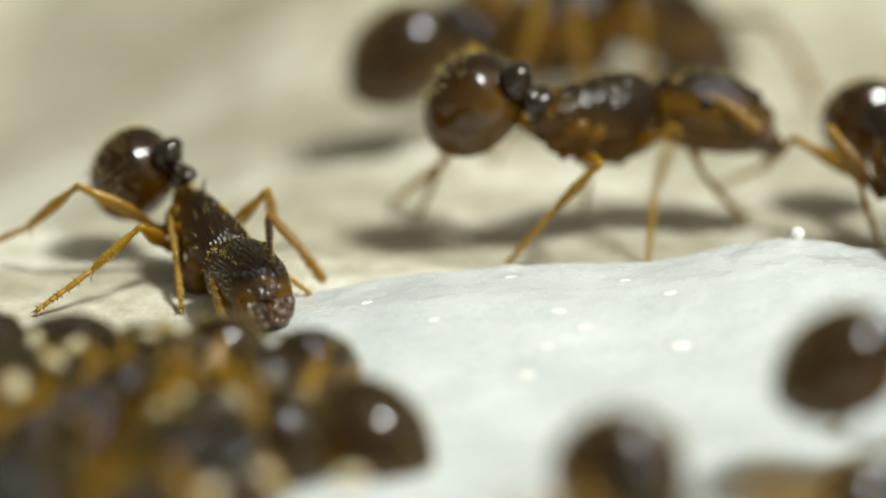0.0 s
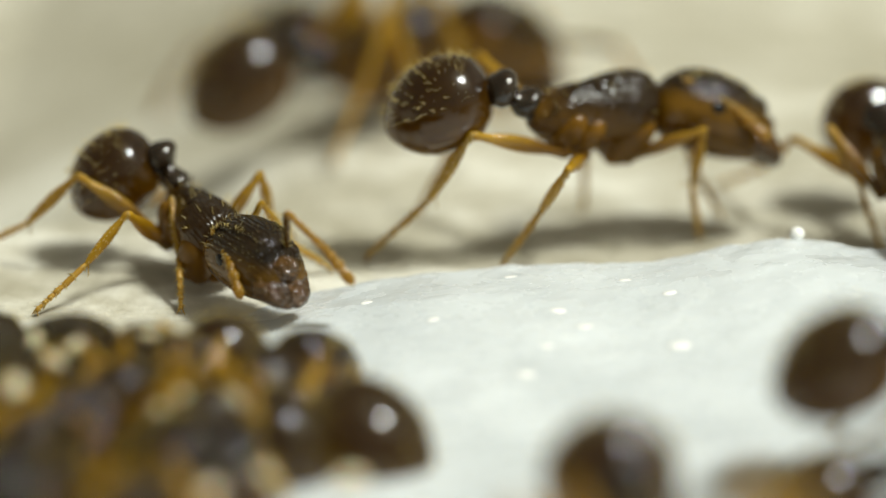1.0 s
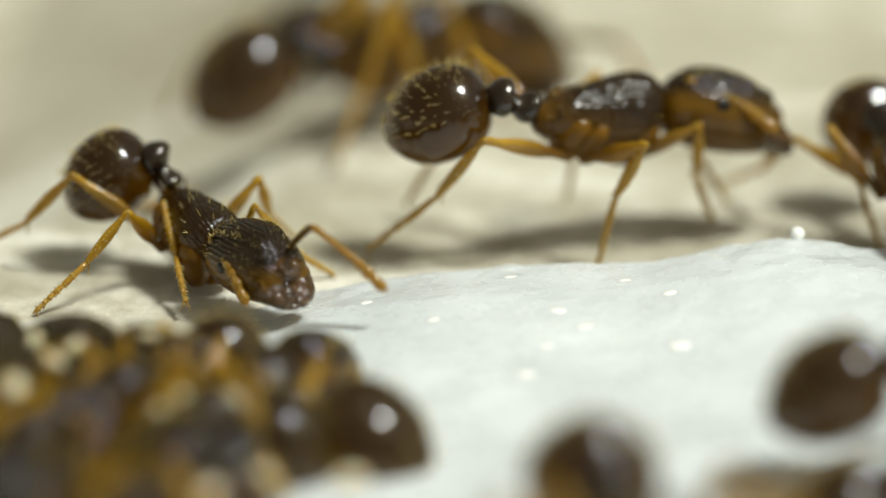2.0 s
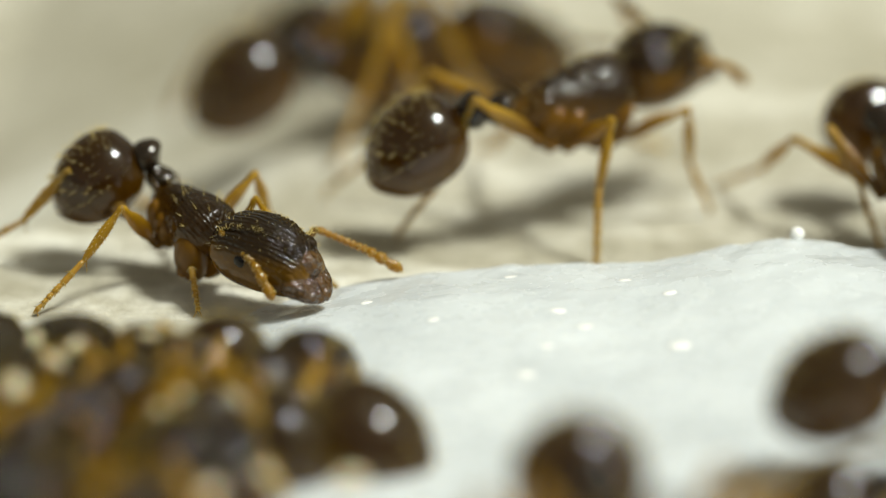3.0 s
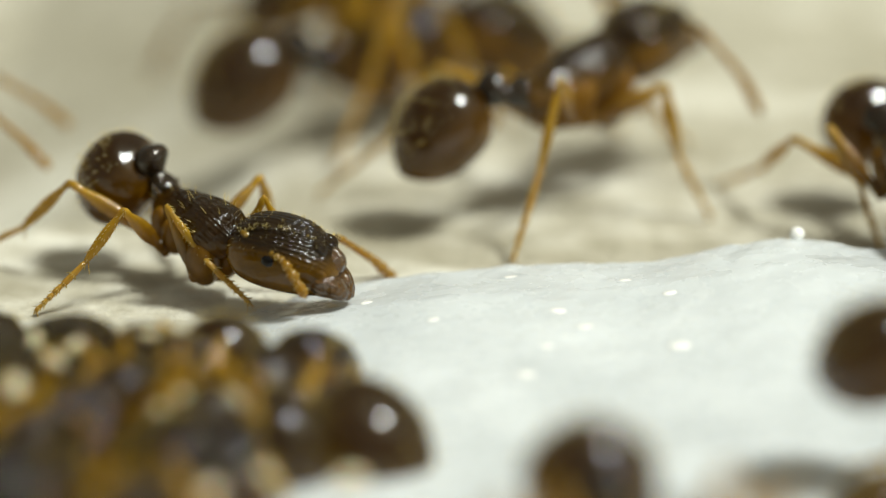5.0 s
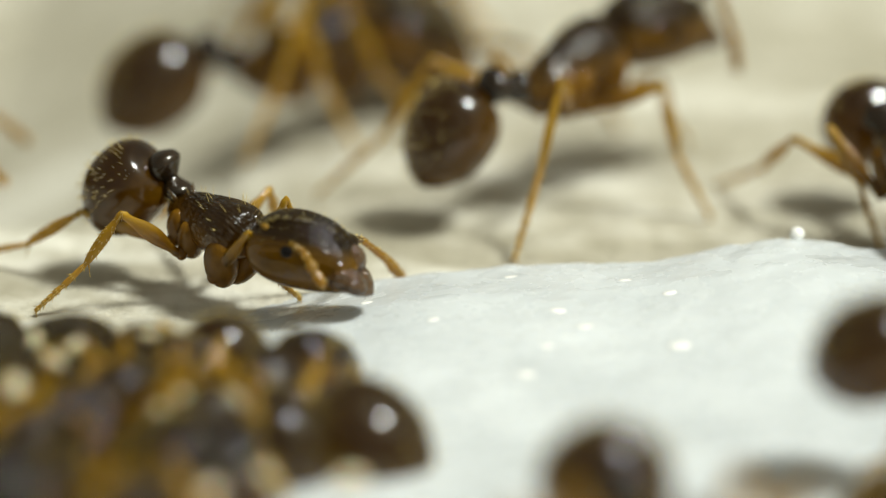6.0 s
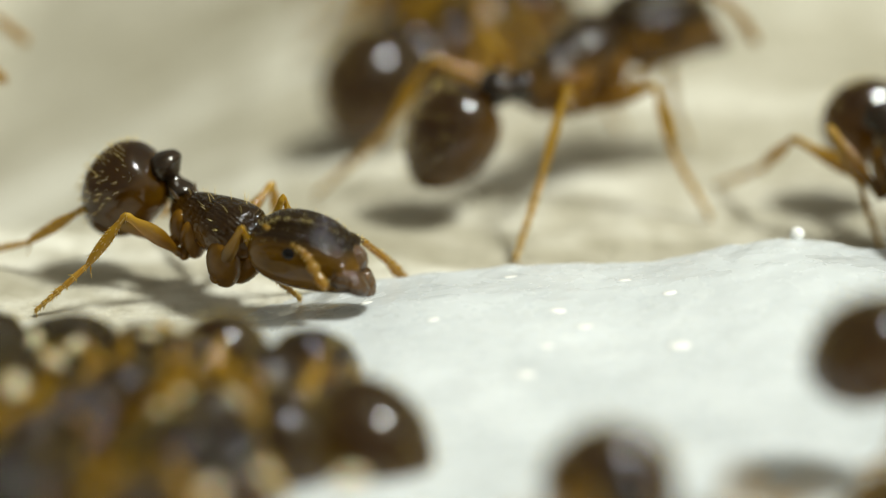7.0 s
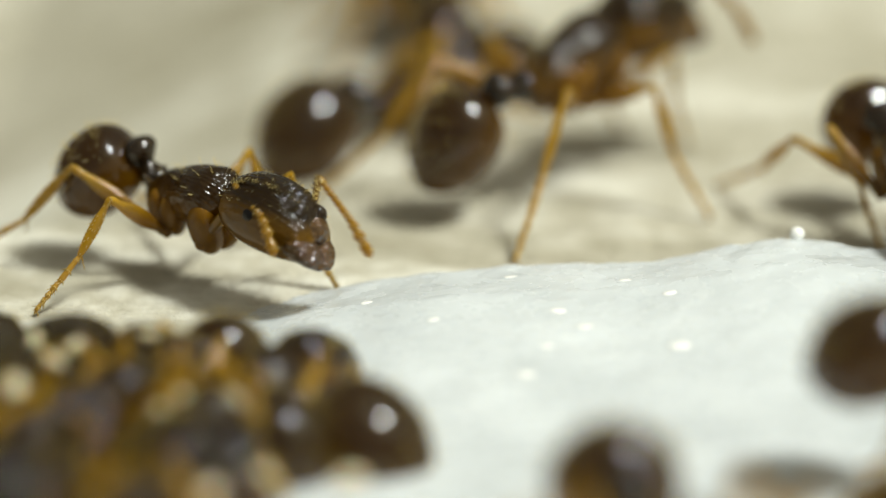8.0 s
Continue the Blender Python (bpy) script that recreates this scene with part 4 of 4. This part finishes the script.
# painted glints on the lump: x, y, size, lean
GLINTS = [(1.60, -3.05, 0.055, 20), (1.15, -3.55, 0.05, 0), (0.92, -4.25, 0.075, -15), (2.65, -3.6, 0.08, 10), (0.80, -1.35, 0.05, 0), (2.6, -2.2, 0.06, 30), (-0.85, -1.9, 0.05, 10), (1.3, -2.6, 0.06, -20), (2.1, -1.7, 0.05, 0), (-0.1, -2.7, 0.05, 40)]
LOW = ((0.0, 0, 20, -18),)
HEAP = ((0.0, 0, 25, -18),)
TUCKED = {1: (0, -8), -1: (-10, -30)}
biter = plan_of(BITER_BODY, 1.0, BITER_HEAD, BITER_TAIL, BITER_FEELER, FOLDED, bend=TUCKED, gape=[(0.0, -4), (7.3, -4), (7.6, 24), (7.8, 28), (8.0, 0)],
                lift={("middle", -1): (12, 0.0), ("hind", -1): (16, 0.0), ("front", -1): [(0, 14, 0.9, 0.6), (1.7, 14, 0.9, 0.6), (2.8, 14, -0.1, 1.4), (4.7, 14, -0.1, 1.4), (5.8, 14, -1.0, 1.0), (8, 14, -1.0, 1.0)]},
                feet={("middle", -1): BITER_MID_R, ("hind", -1): BITER_HIND_R, ("front", -1): BITER_FRONT_R, ("front", 1): BITER_FRONT_L, ("middle", 1): BITER_MID_L, ("hind", 1): BITER_HIND_L})
walker = plan_of(WALKER_BODY, 1.12, WALKER_HEAD, WALKER_TAIL, [(0.0, 172, 5, 14, -17), (2.4, 172, 5, 14, -17), (3.0, 80, 20, 20, -30)], [(0.0, 172, 5, 14, -17), (2.4, 172, 5, 14, -17)] + WALKER_FEELER, bend={1: (0, -10), -1: (0, -14)}, gape=[(0.0, -2)],
                 feet={("hind", -1): WALKER_HIND_R, ("middle", -1): WALKER_MID_R, ("front", -1): WALKER_FRONT_R, ("front", 1): WALKER_FRONT_L, ("middle", 1): WALKER_MID_L, ("hind", 1): WALKER_HIND_L})
passer = plan_of(PASSER_BODY, 1.22, wide=0.75)
far_plan = plan_of(FAR_BODY, 1.05)
edge_plan = plan_of(EDGE_BODY, 1.05, left=FOLDED, right=FOLDED, feet={("hind", -1): EDGE_HIND_R, ("middle", -1): EDGE_MID_R, ("front", -1): EDGE_FRONT_R}, lift={("hind", -1): (10, 0.5)})
fore_plan = plan_of(FORE_BODY, 1.32, tail=LOW, lift={(pair, side): (16, 1.6) for pair, side in LEGS})
side_plan = plan_of(SIDE_BODY, 1.15, tail=LOW)
corner_plan = plan_of(CORNER_BODY, 0.95, tail=LOW)
left_plan = plan_of(LEFT_BODY, 1.0, left=[(0.0, 30, 10, 10, -10)], right=[(0.0, 40, 10, 20, -10)])
CROWD = [(PILE1, 1.25), (PILE2, 0.9), (PILE3, 0.9), (PILE4, 0.95), (PILE5, 0.9), (PILE6, 1.0), (PILE7, 1.0), (PILE8, 0.95), (PILE9, 1.0), (PILE10, 0.9), (PILE11, 1.0)]

ant_biter = ant_thing("dark brown ant with amber legs biting the white lump")


def another(label, group="ants at the food"):
    return tagged(copy_thing(ant_biter, Matrix()), label, "ant", group)


ant_walker = another("brown ant with amber legs standing tall behind the lump")
ant_passer = another("dark ant with a bluish sheen backing across the stone")
ant_far = another("brown ant with a shiny abdomen farther back on the stone")
ant_edge = another("brown ant with a round amber-lit abdomen on the stone")
ant_fore = another("dark ant feeding on the near part of the lump")
ant_side = another("brown ant with a rounded abdomen standing on the lump")
ant_corner = another("dark ant crouching low on the near white lump")
ant_left = another("brown ant reaching out with long amber antennae")
crowd = [another("dark brown ant in a crowded heap beside the lump", "ants in the heap") for _ in CROWD]


def crumb(x, y, z, size, seed):
    """A pale soft brood piece, egg-shaped and a little bent."""
    rng = random.Random(seed)
    rows = [(-1, 0, 0, 0.05, 0.05), (-0.85, 0, 0.02, 0.30, 0.28), (-0.4, 0, 0.06, 0.48, 0.46), (0.1, 0, 0.06, 0.52, 0.50), (0.6, 0, 0.0, 0.40, 0.38), (0.92, 0, -0.06, 0.2, 0.2), (1.0, 0, -0.08, 0.04, 0.04)]
    bm = tube([tuple(v * size for v in r) for r in blend(rows, 4)], 16, wobble=lambda u, a: 0.03 * math.sin(u / size * 22) + 0.03 * math.sin(3 * a + seed))
    bmesh.ops.transform(bm, matrix=turn(rng.uniform(0, 360), rng.uniform(-30, 30), rng.uniform(0, 360)), verts=bm.verts)
    ob = part("brood_piece", bm, M_CRUMB)
    ob.location = Vector((x, y, z)) * MM
    return tagged(ob, "pale cream soft brood piece among the ants", "brood", "brood in the heap")


for k, (x, y, z, size) in enumerate(BROOD):
    crumb(x, y, z, size * 0.54, 50 + k)


def droplet(x, y, size, lean):
    """A small white bead on the lump, its colour standing in for a glint."""
    bm = ball(bmesh.new(), (0, 0, 0), (size * 2.0, size * 1.5, size * 0.50), 18, 12, Matrix.Rotation(radians(lean), 4, "Z"))
    ob = part("droplet", bm, M_WHITE_BEAD, lump, "glistening clear-white droplet")
    ob.location = Vector((x, y, ground_height(x, y) - size * 0.30)) * MM


for x, y, size, lean in GLINTS:
    droplet(x, y, size, lean)
grain_mesh = ball(bmesh.new(), (0, 0, 0), (0.088, 0.082, 0.088), 16, 12)
grain_of_sugar = tagged(part("sugar_grain", grain_mesh, M_WHITE_BEAD), "tiny shiny white sugar grain on the lump", "sugar grain")
grain_of_sugar.location = Vector((4.13, -0.62, ground_height(4.13, -0.62) + 0.06)) * MM


def motions():
    enact(ant_biter, biter)
    enact(ant_walker, walker)
    enact(ant_passer, passer)
    enact(ant_far, far_plan)
    settle(ant_edge, state_at(edge_plan, 0.0))
    enact(ant_fore, fore_plan)
    enact(ant_side, side_plan)
    enact(ant_corner, corner_plan)
    enact(ant_left, left_plan)
    for ant, (rows, size) in zip(crowd, CROWD):
        settle(ant, state_at(plan_of(rows, size, tail=HEAP, left=FOLDED, right=FOLDED, wide=0.72 if rows[0][4] < 0 else 0.5 if size > 1.2 else 0.8, bend={1: (-12, -42), -1: (-12, -42)}, lift={key: (12, 1.5) for key in LEGS}), 0.0))


motions()
